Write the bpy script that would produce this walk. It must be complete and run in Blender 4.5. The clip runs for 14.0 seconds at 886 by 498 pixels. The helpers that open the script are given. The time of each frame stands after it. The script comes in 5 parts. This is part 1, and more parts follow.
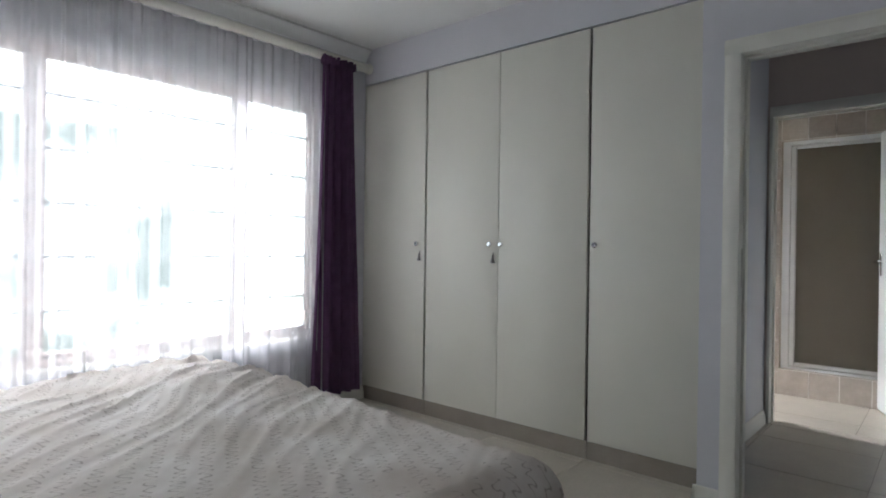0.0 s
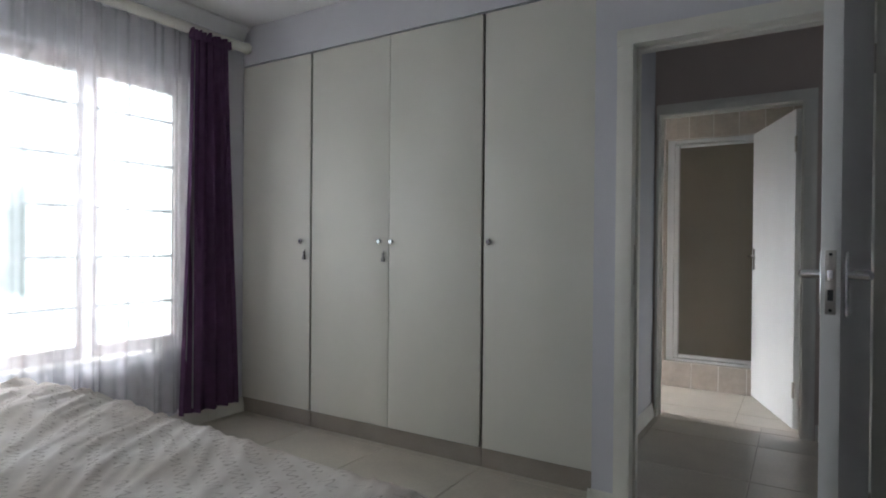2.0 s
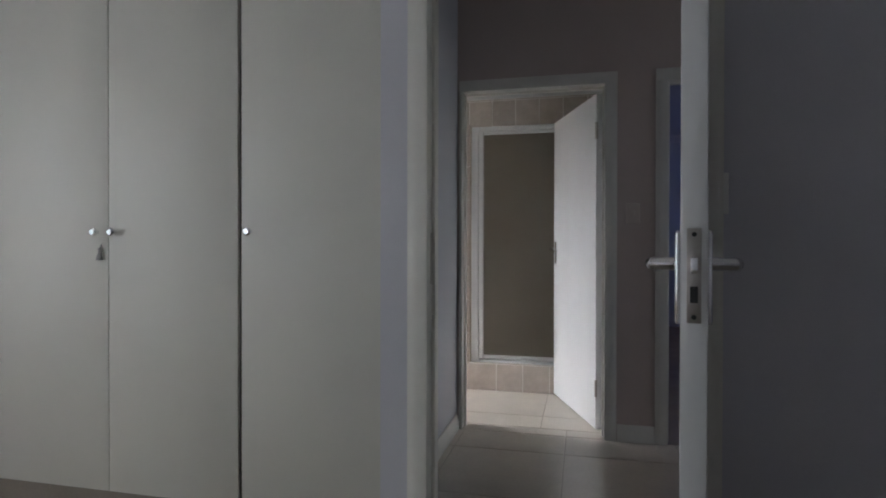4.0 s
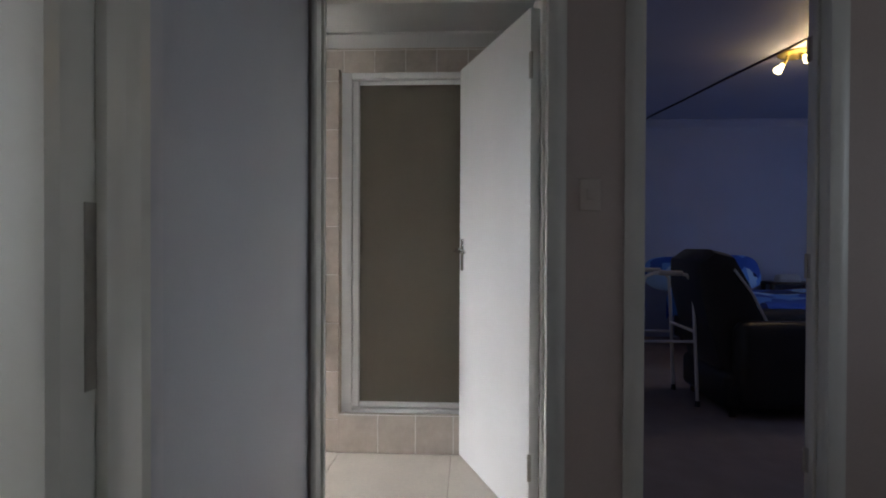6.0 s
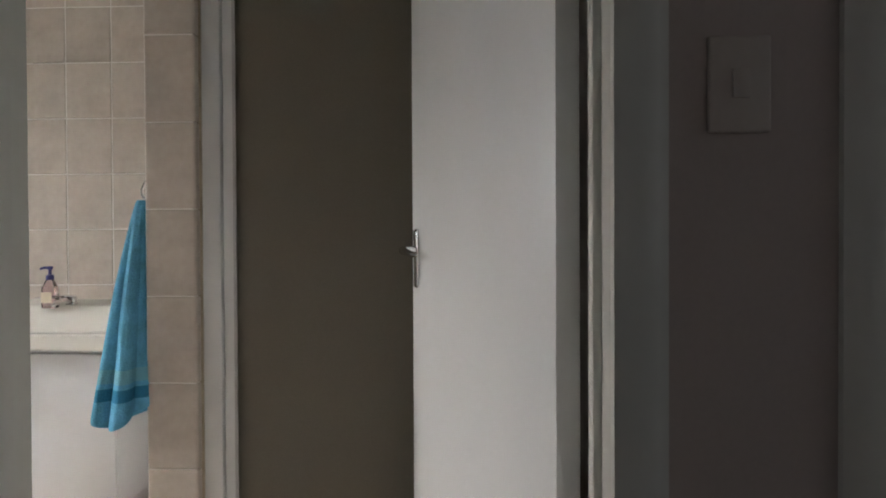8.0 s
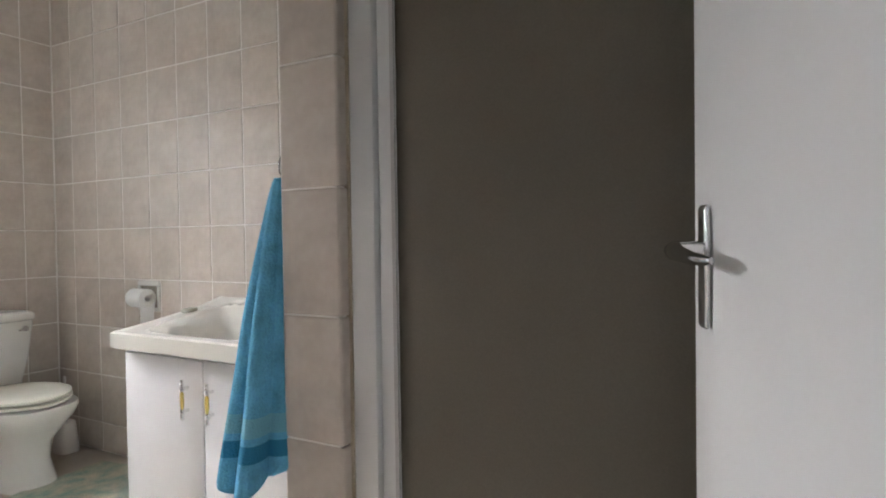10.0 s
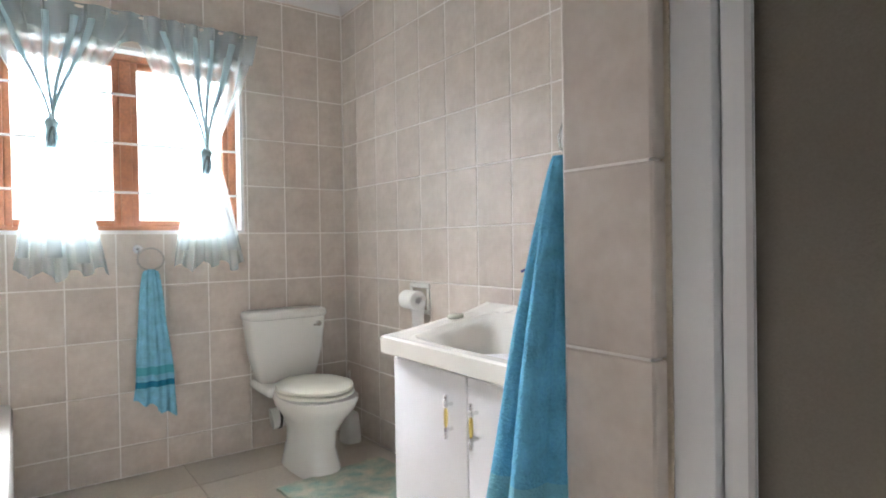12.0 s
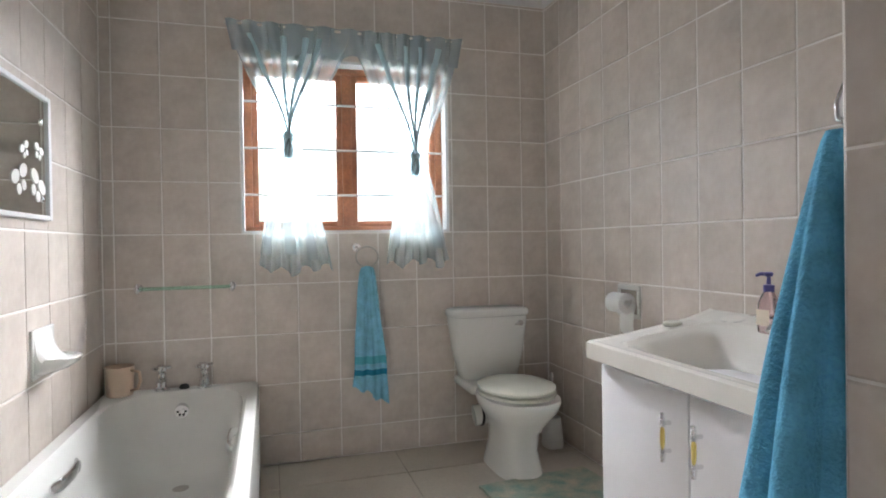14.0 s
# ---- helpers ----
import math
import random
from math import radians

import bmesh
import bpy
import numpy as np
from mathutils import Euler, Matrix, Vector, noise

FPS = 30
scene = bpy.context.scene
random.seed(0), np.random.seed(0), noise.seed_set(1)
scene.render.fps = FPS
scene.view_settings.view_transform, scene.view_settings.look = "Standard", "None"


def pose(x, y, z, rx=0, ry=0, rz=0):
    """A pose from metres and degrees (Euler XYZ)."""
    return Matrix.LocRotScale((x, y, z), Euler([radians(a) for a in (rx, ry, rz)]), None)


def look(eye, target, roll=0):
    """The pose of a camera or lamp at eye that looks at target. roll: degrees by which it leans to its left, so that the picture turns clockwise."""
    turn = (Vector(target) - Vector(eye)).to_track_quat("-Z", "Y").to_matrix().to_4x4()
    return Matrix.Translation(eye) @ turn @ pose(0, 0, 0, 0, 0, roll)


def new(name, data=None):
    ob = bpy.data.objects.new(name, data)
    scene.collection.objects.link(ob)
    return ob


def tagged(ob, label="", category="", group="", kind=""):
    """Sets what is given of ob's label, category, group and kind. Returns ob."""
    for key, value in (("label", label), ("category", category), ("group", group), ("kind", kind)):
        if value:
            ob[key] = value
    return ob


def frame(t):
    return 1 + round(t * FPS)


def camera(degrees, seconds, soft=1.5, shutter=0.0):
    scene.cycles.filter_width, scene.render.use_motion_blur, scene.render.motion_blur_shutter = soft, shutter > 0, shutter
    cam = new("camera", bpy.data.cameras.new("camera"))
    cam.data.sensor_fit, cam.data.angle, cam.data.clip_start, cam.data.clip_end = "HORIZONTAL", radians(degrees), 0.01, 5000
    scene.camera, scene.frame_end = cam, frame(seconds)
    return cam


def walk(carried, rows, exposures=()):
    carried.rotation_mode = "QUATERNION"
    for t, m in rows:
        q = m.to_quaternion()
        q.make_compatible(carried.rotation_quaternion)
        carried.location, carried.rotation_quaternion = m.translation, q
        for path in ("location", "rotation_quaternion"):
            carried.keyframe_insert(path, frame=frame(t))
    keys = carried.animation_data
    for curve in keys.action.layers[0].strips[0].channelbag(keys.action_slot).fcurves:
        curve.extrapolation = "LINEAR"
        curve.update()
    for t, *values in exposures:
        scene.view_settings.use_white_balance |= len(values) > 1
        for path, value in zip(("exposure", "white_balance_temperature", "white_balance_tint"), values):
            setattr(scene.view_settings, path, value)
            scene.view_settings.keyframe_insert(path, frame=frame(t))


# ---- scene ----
cam = camera(74.8, 14.0, soft=1.9)
PATH = [
    (0, (0.944, -2.894, 1.146), (-0.377, -1.393, 1.141), 0.8),
    (0.5, (0.931, -2.878, 1.158), (-0.362, -1.352, 1.149), 0.6),
    (1, (0.91, -2.835, 1.168), (-0.325, -1.263, 1.154), 0.6),
    (1.5, (0.88, -2.749, 1.162), (-0.277, -1.118, 1.149), 0.5),
    (2, (0.855, -2.663, 1.152), (-0.195, -0.961, 1.139), 0.5),
    (2.5, (0.839, -2.595, 1.153), (-0.084, -0.821, 1.14), 0.4),
    (3, (0.802, -2.445, 1.14), (0.008, -0.609, 1.129), 0.3),
    (3.5, (0.759, -2.257, 1.148), (0.146, -0.353, 1.136), 0.3),
    (4, (0.739, -1.998, 1.12), (0.274, -0.053, 1.106), 0.1),
    (4.2, (0.725, -1.867, 1.135), (0.293, 0.086, 1.119), 0.1),
    (6.3, (0.591, -0.41, 1.118), (0.526, 1.589, 1.1), 0.1),
    (6.5, (0.598, -0.255, 1.112), (0.544, 1.744, 1.096), -0.0),
    (7, (0.627, 0.077, 1.114), (0.595, 2.077, 1.091), 0.0),
    (7.2, (0.652, 0.219, 1.101), (0.623, 2.219, 1.079), -0.0),
    (9.3, (0.697, 1.341, 1.127), (0.107, 3.251, 1.073), -0.9),
    (9.5, (0.674, 1.406, 1.12), (-0.06, 3.266, 1.066), -0.9),
    (10, (0.61, 1.514, 1.108), (-0.331, 3.279, 1.069), -0.8),
    (10.5, (0.514, 1.623, 1.104), (-0.579, 3.297, 1.076), -0.6),
    (11, (0.422, 1.702, 1.102), (-0.853, 3.242, 1.074), -0.8),
    (11.5, (0.366, 1.75, 1.107), (-1.098, 3.113, 1.085), -0.7),
    (12, (0.33, 1.771, 1.109), (-1.282, 2.956, 1.087), -0.9),
    (12.5, (0.307, 1.79, 1.109), (-1.408, 2.82, 1.088), -0.9),
    (13, (0.28, 1.799, 1.111), (-1.518, 2.673, 1.092), -1.0),
    (13.5, (0.258, 1.801, 1.114), (-1.61, 2.515, 1.094), -0.9),
    (14, (0.242, 1.799, 1.112), (-1.673, 2.376, 1.094), -0.9),
]
# seconds, stops, kelvin, tint
EXPOSURES = [(0.0, -0.08, 6250, 7), (1.5, -0.12, 6250, 7), (2.5, -0.6, 6300, 8), (3.0, -0.82, 6450, 8), (4.2, -0.36, 6200, 10), (6.5, -0.55, 6500, 9), (7.2, -0.75, 6900, 8),
             (9.5, -0.85, 6500, 10), (10.0, -0.55, 6500, 10), (11.0, -0.6, 6450, 10), (12.0, -0.25, 6300, 10), (13.0, -0.33, 6300, 10), (14.0, -0.85, 6300, 10)]
walk(cam, [(t, look(eye, target, roll)) for t, eye, target, roll in PATH], EXPOSURES)

# ---- world, daylight, lamps ----
world = bpy.data.worlds.new("sky")
scene.world = world
world.use_nodes = True
wn = world.node_tree
wn.nodes.clear()
sky = wn.nodes.new("ShaderNodeTexSky")
sky.sky_type = "NISHITA"
sky.sun_disc = False
sky.sun_elevation = radians(48)
sky.sun_rotation = radians(250)
wbg = wn.nodes.new("ShaderNodeBackground")
wbg.inputs["Strength"].default_value = 0.12
wout = wn.nodes.new("ShaderNodeOutputWorld")
wn.links.new(sky.outputs[0], wbg.inputs[0])
wn.links.new(wbg.outputs[0], wout.inputs[0])

sun_data = bpy.data.lights.new("sun", "SUN")
sun_data.energy, sun_data.angle, sun_data.color = 1.0, radians(12), (1.0, 0.96, 0.9)
sun = new("sun", sun_data)
sun.matrix_world = look((-20, -7, 22), (0, 0, 0))
tagged(sun, kind="structure")

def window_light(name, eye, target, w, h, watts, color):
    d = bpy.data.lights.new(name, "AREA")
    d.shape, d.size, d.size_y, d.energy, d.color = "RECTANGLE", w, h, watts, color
    o = tagged(new(name, d), "daylight lamp shining in through a window opening", "light", kind="structure")
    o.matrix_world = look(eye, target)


# sky light in the bathroom opening, and in unseen passage and far bedroom openings
window_light("bath_daylight", (-4.3, 2.95, 2.8), (0, 1.9, 0.7), 3.2, 1.7, 2750, (0.96, 0.952, 1.0))
window_light("bedroom_daylight", (-4.6, -1.8, 3.0), (-0.6, -1.8, 0.3), 3.0, 1.8, 40, (0.96, 0.975, 1.0))
# passage lamp is added at an unseen opening to brighten the left hall wall
window_light("passage_fill", (3.45, 0.70, 1.5), (0, 0.70, 1.5), 0.8, 1.1, 4, (0.84, 0.90, 1.0))
window_light("far_daylight", (6.34, 3.6, 1.5), (0, 3.6, 1.5), 1.9, 1.1, 20, (0.42, 0.55, 1.0))

DAY = 4.4             # radiance of the bright overcast distance outside
BULB_W = 7.0         # the three spot bulbs in the far bedroom

# ---- helpers for meshes ----
def box(bm, x0, x1, y0, y1, z0, z1, bevel=0.0, seg=2):
    m = Matrix.LocRotScale(((x0 + x1) / 2, (y0 + y1) / 2, (z0 + z1) / 2), None, (abs(x1 - x0), abs(y1 - y0), abs(z1 - z0)))
    r = bmesh.ops.create_cube(bm, size=1.0, matrix=m)
    if bevel > 0:
        edges = list({e for v in r["verts"] for e in v.link_edges})
        bmesh.ops.bevel(bm, geom=edges, offset=bevel, segments=seg, profile=0.5, affect="EDGES")
    return bm


def tube(bm, pts, r, n=10, cap=True):
    """A round bar along points; r one radius or one per point."""
    pts = [Vector(p) for p in pts]
    rs = r if isinstance(r, (list, tuple)) else [r] * len(pts)
    rings, side = [], None
    for i, p in enumerate(pts):
        d = (pts[min(i + 1, len(pts) - 1)] - pts[max(i - 1, 0)]).normalized()
        if side is None:
            side = d.cross(Vector((0, 0, 1)) if abs(d.z) < 0.9 else Vector((1, 0, 0))).normalized()
        side = (side - d * side.dot(d)).normalized()
        up = d.cross(side)
        rings.append([bm.verts.new(p + rs[i] * (side * math.cos(a) + up * math.sin(a))) for a in (2 * math.pi * k / n for k in range(n))])
    for a, b in zip(rings, rings[1:]):
        for k in range(n):
            bm.faces.new((a[k], a[(k + 1) % n], b[(k + 1) % n], b[k]))
    if cap:
        bm.faces.new(list(reversed(rings[0])))
        bm.faces.new(rings[-1])
    return bm


def lathe(bm, prof, cx, cy, n=24, sx=1.0, sy=1.0):
    """A turned shape about the upright through (cx, cy): rows of radius, height."""
    rings = [[bm.verts.new((cx + sx * r * math.cos(2 * math.pi * k / n), cy + sy * r * math.sin(2 * math.pi * k / n), z)) for k in range(n)] for r, z in prof]
    for a, b in zip(rings, rings[1:]):
        for k in range(n):
            bm.faces.new((a[k], a[(k + 1) % n], b[(k + 1) % n], b[k]))
    bm.faces.new(list(reversed(rings[0])))
    bm.faces.new(rings[-1])
    return bm


def loft(bm, rings, cap=True):
    """Skin a row of closed outlines of equal length."""
    vs = [[bm.verts.new(p) for p in ring] for ring in rings]
    n = len(vs[0])
    for a, b in zip(vs, vs[1:]):
        for k in range(n):
            bm.faces.new((a[k], a[(k + 1) % n], b[(k + 1) % n], b[k]))
    if cap:
        bm.faces.new(list(reversed(vs[0])))
        bm.faces.new(vs[-1])
    return bm


def rrect(cx, cy, z, hx, hy, p=4.0, n=32):
    """A rounded outline (superellipse) at height z."""
    out = []
    for k in range(n):
        a = 2 * math.pi * k / n
        c, s = math.cos(a), math.sin(a)
        out.append((cx + hx * math.copysign(abs(c) ** (2 / p), c), cy + hy * math.copysign(abs(s) ** (2 / p), s), z))
    return out


def sheet(bm, nu, nv, f, thick=0.0):
    """A surface f(u, v); with thick, a closed cloth of that thickness."""
    pts = [[Vector(f(i / nu, j / nv)) for j in range(nv + 1)] for i in range(nu + 1)]
    if thick <= 0:
        vs = [[bm.verts.new(p) for p in row] for row in pts]
        for i in range(nu):
            for j in range(nv):
                bm.faces.new((vs[i][j], vs[i + 1][j], vs[i + 1][j + 1], vs[i][j + 1]))
        return bm
    def nrm(i, j):
        a = pts[min(i + 1, nu)][j] - pts[max(i - 1, 0)][j]
        b = pts[i][min(j + 1, nv)] - pts[i][max(j - 1, 0)]
        c = a.cross(b)
        return c.normalized() if c.length > 1e-9 else Vector((0, 0, 1))
    fr = [[bm.verts.new(pts[i][j] + nrm(i, j) * thick / 2) for j in range(nv + 1)] for i in range(nu + 1)]
    bk = [[bm.verts.new(pts[i][j] - nrm(i, j) * thick / 2) for j in range(nv + 1)] for i in range(nu + 1)]
    for i in range(nu):
        for j in range(nv):
            bm.faces.new((fr[i][j], fr[i + 1][j], fr[i + 1][j + 1], fr[i][j + 1]))
            bm.faces.new((bk[i][j + 1], bk[i + 1][j + 1], bk[i + 1][j], bk[i][j]))
    for i in range(nu):
        bm.faces.new((fr[i][0], bk[i][0], bk[i + 1][0], fr[i + 1][0]))
        bm.faces.new((fr[i + 1][nv], bk[i + 1][nv], bk[i][nv], fr[i][nv]))
    for j in range(nv):
        bm.faces.new((fr[0][j + 1], bk[0][j + 1], bk[0][j], fr[0][j]))
        bm.faces.new((fr[nu][j], bk[nu][j], bk[nu][j + 1], fr[nu][j + 1]))
    return bm


def smooth_mesh(me, angle=40):
    for p in me.polygons:
        p.use_smooth = True
    me.set_sharp_from_angle(angle=radians(angle))


def mesh_of(name, bm, material, smooth=True):
    bmesh.ops.recalc_face_normals(bm, faces=bm.faces)
    me = bpy.data.meshes.new(name)
    bm.to_mesh(me)
    bm.free()
    me.materials.append(material)
    if smooth:
        smooth_mesh(me)
    return me


def part(name, bm, material, parent, label=""):
    ob = new(name, mesh_of(name, bm, material))
    ob.parent = parent
    if label:
        ob["label"] = label
    return ob


def thing(name, x, y, z, label, category, rz=0, group="", kind=""):
    ob = new(name)
    ob.empty_display_size = 0.1
    ob.matrix_world = pose(x, y, z, 0, 0, rz)
    return tagged(ob, label, category, group, kind)


def single(name, bm, material, label, category, group="", kind=""):
    return tagged(new(name, mesh_of(name, bm, material)), label, category, group, kind)


def structure(name, bm, material, label="", category=""):
    return tagged(new(name, mesh_of(name, bm, material)), label, category, "", "structure")


def BM():
    return bmesh.new()


# ---- materials ----
def principled(name, color, rough=0.5, metal=0.0, var=0.06, scale=6.0, fine=90.0, bump=0.05, spec=0.5, rnd=0.0, blotch=None):
    """Base colour with coarse and fine variation, and fine relief."""
    m = bpy.data.materials.new(name)
    m.use_nodes = True
    nt = m.node_tree
    b = nt.nodes["Principled BSDF"]
    b.inputs["Roughness"].default_value = rough
    b.inputs["Metallic"].default_value = metal
    b.inputs["Specular IOR Level"].default_value = spec
    tc = nt.nodes.new("ShaderNodeTexCoord")
    big = nt.nodes.new("ShaderNodeTexNoise")
    big.inputs["Scale"].default_value = scale
    big.inputs["Detail"].default_value = 4
    small = nt.nodes.new("ShaderNodeTexNoise")
    small.inputs["Scale"].default_value = fine
    small.inputs["Detail"].default_value = 3
    for n in (big, small):
        nt.links.new(tc.outputs["Object"], n.inputs["Vector"])
    ramp = nt.nodes.new("ShaderNodeValToRGB")
    c0 = [max(0, c * (1 - var * 1.6)) for c in color]
    c1 = [min(1, c * (1 + var)) for c in color]
    if blotch:
        c0 = list(blotch)
    ramp.color_ramp.elements[0].position, ramp.color_ramp.elements[1].position = 0.3, 0.7
    ramp.color_ramp.elements[0].color = (*c0, 1)
    ramp.color_ramp.elements[1].color = (*c1, 1)
    nt.links.new(big.outputs["Fac"], ramp.inputs["Fac"])
    mix = nt.nodes.new("ShaderNodeMix")
    mix.data_type, mix.blend_type = "RGBA", "OVERLAY"
    mix.inputs["Factor"].default_value = min(1, var * 2.0)
    nt.links.new(ramp.outputs["Color"], mix.inputs["A"])
    nt.links.new(small.outputs["Fac"], mix.inputs["B"])
    out = mix.outputs["Result"]
    if rnd:
        info = nt.nodes.new("ShaderNodeObjectInfo")
        mr = nt.nodes.new("ShaderNodeMapRange")
        mr.inputs["To Min"].default_value, mr.inputs["To Max"].default_value = 1 - rnd, 1 + rnd
        nt.links.new(info.outputs["Random"], mr.inputs["Value"])
        hsv = nt.nodes.new("ShaderNodeHueSaturation")
        nt.links.new(mr.outputs["Result"], hsv.inputs["Value"])
        nt.links.new(out, hsv.inputs["Color"])
        off = nt.nodes.new("ShaderNodeVectorMath")
        off.operation = "MULTIPLY_ADD"
        off.inputs[1].default_value = (1, 1, 1)
        comb = nt.nodes.new("ShaderNodeCombineXYZ")
        mul = nt.nodes.new("ShaderNodeMath")
        mul.operation = "MULTIPLY"
        mul.inputs[1].default_value = 37.0
        nt.links.new(info.outputs["Random"], mul.inputs[0])
        for k in range(3):
            nt.links.new(mul.outputs[0], comb.inputs[k])
        nt.links.new(tc.outputs["Object"], off.inputs[0])
        nt.links.new(comb.outputs[0], off.inputs[2])
        nt.links.new(off.outputs[0], big.inputs["Vector"])
        out = hsv.outputs["Color"]
    nt.links.new(out, b.inputs["Base Color"])
    rr = nt.nodes.new("ShaderNodeMapRange")
    rr.inputs["To Min"].default_value, rr.inputs["To Max"].default_value = max(0.02, rough * 0.82), min(1, rough * 1.18)
    nt.links.new(big.outputs["Fac"], rr.inputs["Value"])
    nt.links.new(rr.outputs["Result"], b.inputs["Roughness"])
    if bump:
        bp = nt.nodes.new("ShaderNodeBump")
        bp.inputs["Strength"].default_value = bump
        bp.inputs["Distance"].default_value = 0.003
        nt.links.new(small.outputs["Fac"], bp.inputs["Height"])
        nt.links.new(bp.outputs["Normal"], b.inputs["Normal"])
    return m


def sheer(name, color, clear, glow=0.5):
    """Thin voile: part open weave, part thread that lets light through."""
    m = bpy.data.materials.new(name)
    m.use_nodes = True
    nt = m.node_tree
    nt.nodes.clear()
    out = nt.nodes.new("ShaderNodeOutputMaterial")
    tr = nt.nodes.new("ShaderNodeBsdfTransparent")
    df = nt.nodes.new("ShaderNodeBsdfDiffuse")
    tl = nt.nodes.new("ShaderNodeBsdfTranslucent")
    tc = nt.nodes.new("ShaderNodeTexCoord")
    nz = nt.nodes.new("ShaderNodeTexNoise")
    nz.inputs["Scale"].default_value = 7.0
    nt.links.new(tc.outputs["Object"], nz.inputs["Vector"])
    mr = nt.nodes.new("ShaderNodeMapRange")
    mr.inputs["To Min"].default_value, mr.inputs["To Max"].default_value = clear - 0.08, clear + 0.08
    nt.links.new(nz.outputs["Fac"], mr.inputs["Value"])
    df.inputs["Color"].default_value = (*color, 1)
    tl.inputs["Color"].default_value = (*color, 1)
    a = nt.nodes.new("ShaderNodeMixShader")
    a.inputs[0].default_value = glow
    nt.links.new(df.outputs[0], a.inputs[1])
    nt.links.new(tl.outputs[0], a.inputs[2])
    b = nt.nodes.new("ShaderNodeMixShader")
    nt.links.new(mr.outputs[0], b.inputs[0])
    nt.links.new(a.outputs[0], b.inputs[1])
    nt.links.new(tr.outputs[0], b.inputs[2])
    nt.links.new(b.outputs[0], out.inputs["Surface"])
    return m


def emitter(name, color, strength):
    m = bpy.data.materials.new(name)
    m.use_nodes = True
    nt = m.node_tree
    nt.nodes.clear()
    e = nt.nodes.new("ShaderNodeEmission")
    e.inputs["Color"].default_value = (*color, 1)
    e.inputs["Strength"].default_value = strength
    o = nt.nodes.new("ShaderNodeOutputMaterial")
    nt.links.new(e.outputs[0], o.inputs["Surface"])
    return m


def glass(name, color, rough=0.0, clear=0.0):
    m = bpy.data.materials.new(name)
    m.use_nodes = True
    b = m.node_tree.nodes["Principled BSDF"]
    b.inputs["Base Color"].default_value = (*color, 1)
    b.inputs["Transmission Weight"].default_value = 1.0
    b.inputs["Roughness"].default_value = rough
    b.inputs["IOR"].default_value = 1.45
    return m


LILAC = principled("lilac_paint", (0.63, 0.62, 0.655), 0.55, var=0.025, scale=2.5, fine=140, bump=0.06)
HALLGLOSS = principled("lilac_enamel", (0.60, 0.60, 0.64), 0.42, var=0.03, scale=1.6, fine=120, bump=0.08)
HALLWALL = principled("hall_paint", (0.56, 0.47, 0.425), 0.32, var=0.03, scale=2.0, fine=140, bump=0.05)
# wall blue-grey; on ceiling and cornice it stands for the room's bluish light
BLUEROOM = principled("blue_grey_paint_and_cast", (0.46, 0.49, 0.62), 0.6, var=0.03, scale=2.0, fine=140, bump=0.05)
WHITEC = principled("ceiling_white", (0.78, 0.78, 0.77), 0.7, var=0.02, scale=2.0, fine=150, bump=0.04)
TRIM = principled("trim_enamel", (0.74, 0.72, 0.66), 0.32, var=0.03, scale=5, fine=60, bump=0.03)
DOORPAINT = principled("door_enamel", (0.78, 0.78, 0.77), 0.35, var=0.02, scale=3, fine=70, bump=0.03)
WARD = principled("cream_laminate", (0.70, 0.68, 0.61), 0.42, var=0.025, scale=2.2, fine=220, bump=0.05)
# carcass colour carries the shade seen between the wardrobe doors
GAPSHADE = principled("door_gap_shade", (0.05, 0.045, 0.04), 0.8, var=0.1)
FLOORT = principled("floor_tile", (0.52, 0.468, 0.395), 0.34, var=0.06, scale=5, fine=60, bump=0.03, rnd=0.05)
GROUTF = principled("floor_grout", (0.40, 0.35, 0.295), 0.85, var=0.1, fine=200, bump=0.2)
PLINTH_RECESS = principled("plinth_tile_and_recess_shade", (0.30, 0.26, 0.22), 0.5, var=0.06)
WTILE = principled("wall_tile", (0.612, 0.543, 0.480), 0.36, var=0.07, scale=9, fine=40, bump=0.02, rnd=0.05, blotch=(0.55, 0.487, 0.427))
SEALANT = principled("aged_sealant", (0.52, 0.44, 0.33), 0.5, var=0.12, scale=7, fine=120, bump=0.1)
GROUTW = principled("wall_grout", (0.88, 0.85, 0.81), 0.8, var=0.06, fine=260, bump=0.2)
CHROME = principled("chrome", (0.78, 0.78, 0.79), 0.12, 1.0, var=0.02, bump=0.0)
ALU = principled("white_aluminium", (0.80, 0.81, 0.81), 0.35, 0.1, var=0.03, fine=120, bump=0.02)
STEEL = principled("dull_steel", (0.50, 0.47, 0.43), 0.35, 1.0, var=0.08, bump=0.05)
CERAMIC = principled("white_ceramic", (0.80, 0.80, 0.76), 0.12, var=0.015, scale=3, bump=0.0)
SEATP = principled("cream_seat", (0.78, 0.78, 0.68), 0.25, var=0.02, bump=0.0)
BASIN = principled("ivory_basin", (0.82, 0.80, 0.74), 0.14, var=0.015, bump=0.0)
VANWHITE = principled("vanity_white", (0.80, 0.80, 0.82), 0.32, var=0.015, bump=0.02)
BRASS = principled("yellow_porcelain", (0.75, 0.58, 0.18), 0.25, 0.3, var=0.05, bump=0.0)
WOODW = principled("window_wood", (0.27, 0.105, 0.05), 0.4, var=0.2, scale=10, fine=80, bump=0.1)
WOODG = principled("weathered_frame", (0.62, 0.50, 0.46), 0.5, var=0.15, scale=10, fine=80, bump=0.1)
BAR = principled("bar_enamel", (0.50, 0.50, 0.50), 0.4, var=0.04, bump=0.02)
PURPLE = principled("purple_cloth", (0.125, 0.062, 0.135), 0.85, var=0.12, scale=14, fine=500, bump=0.25, spec=0.2)
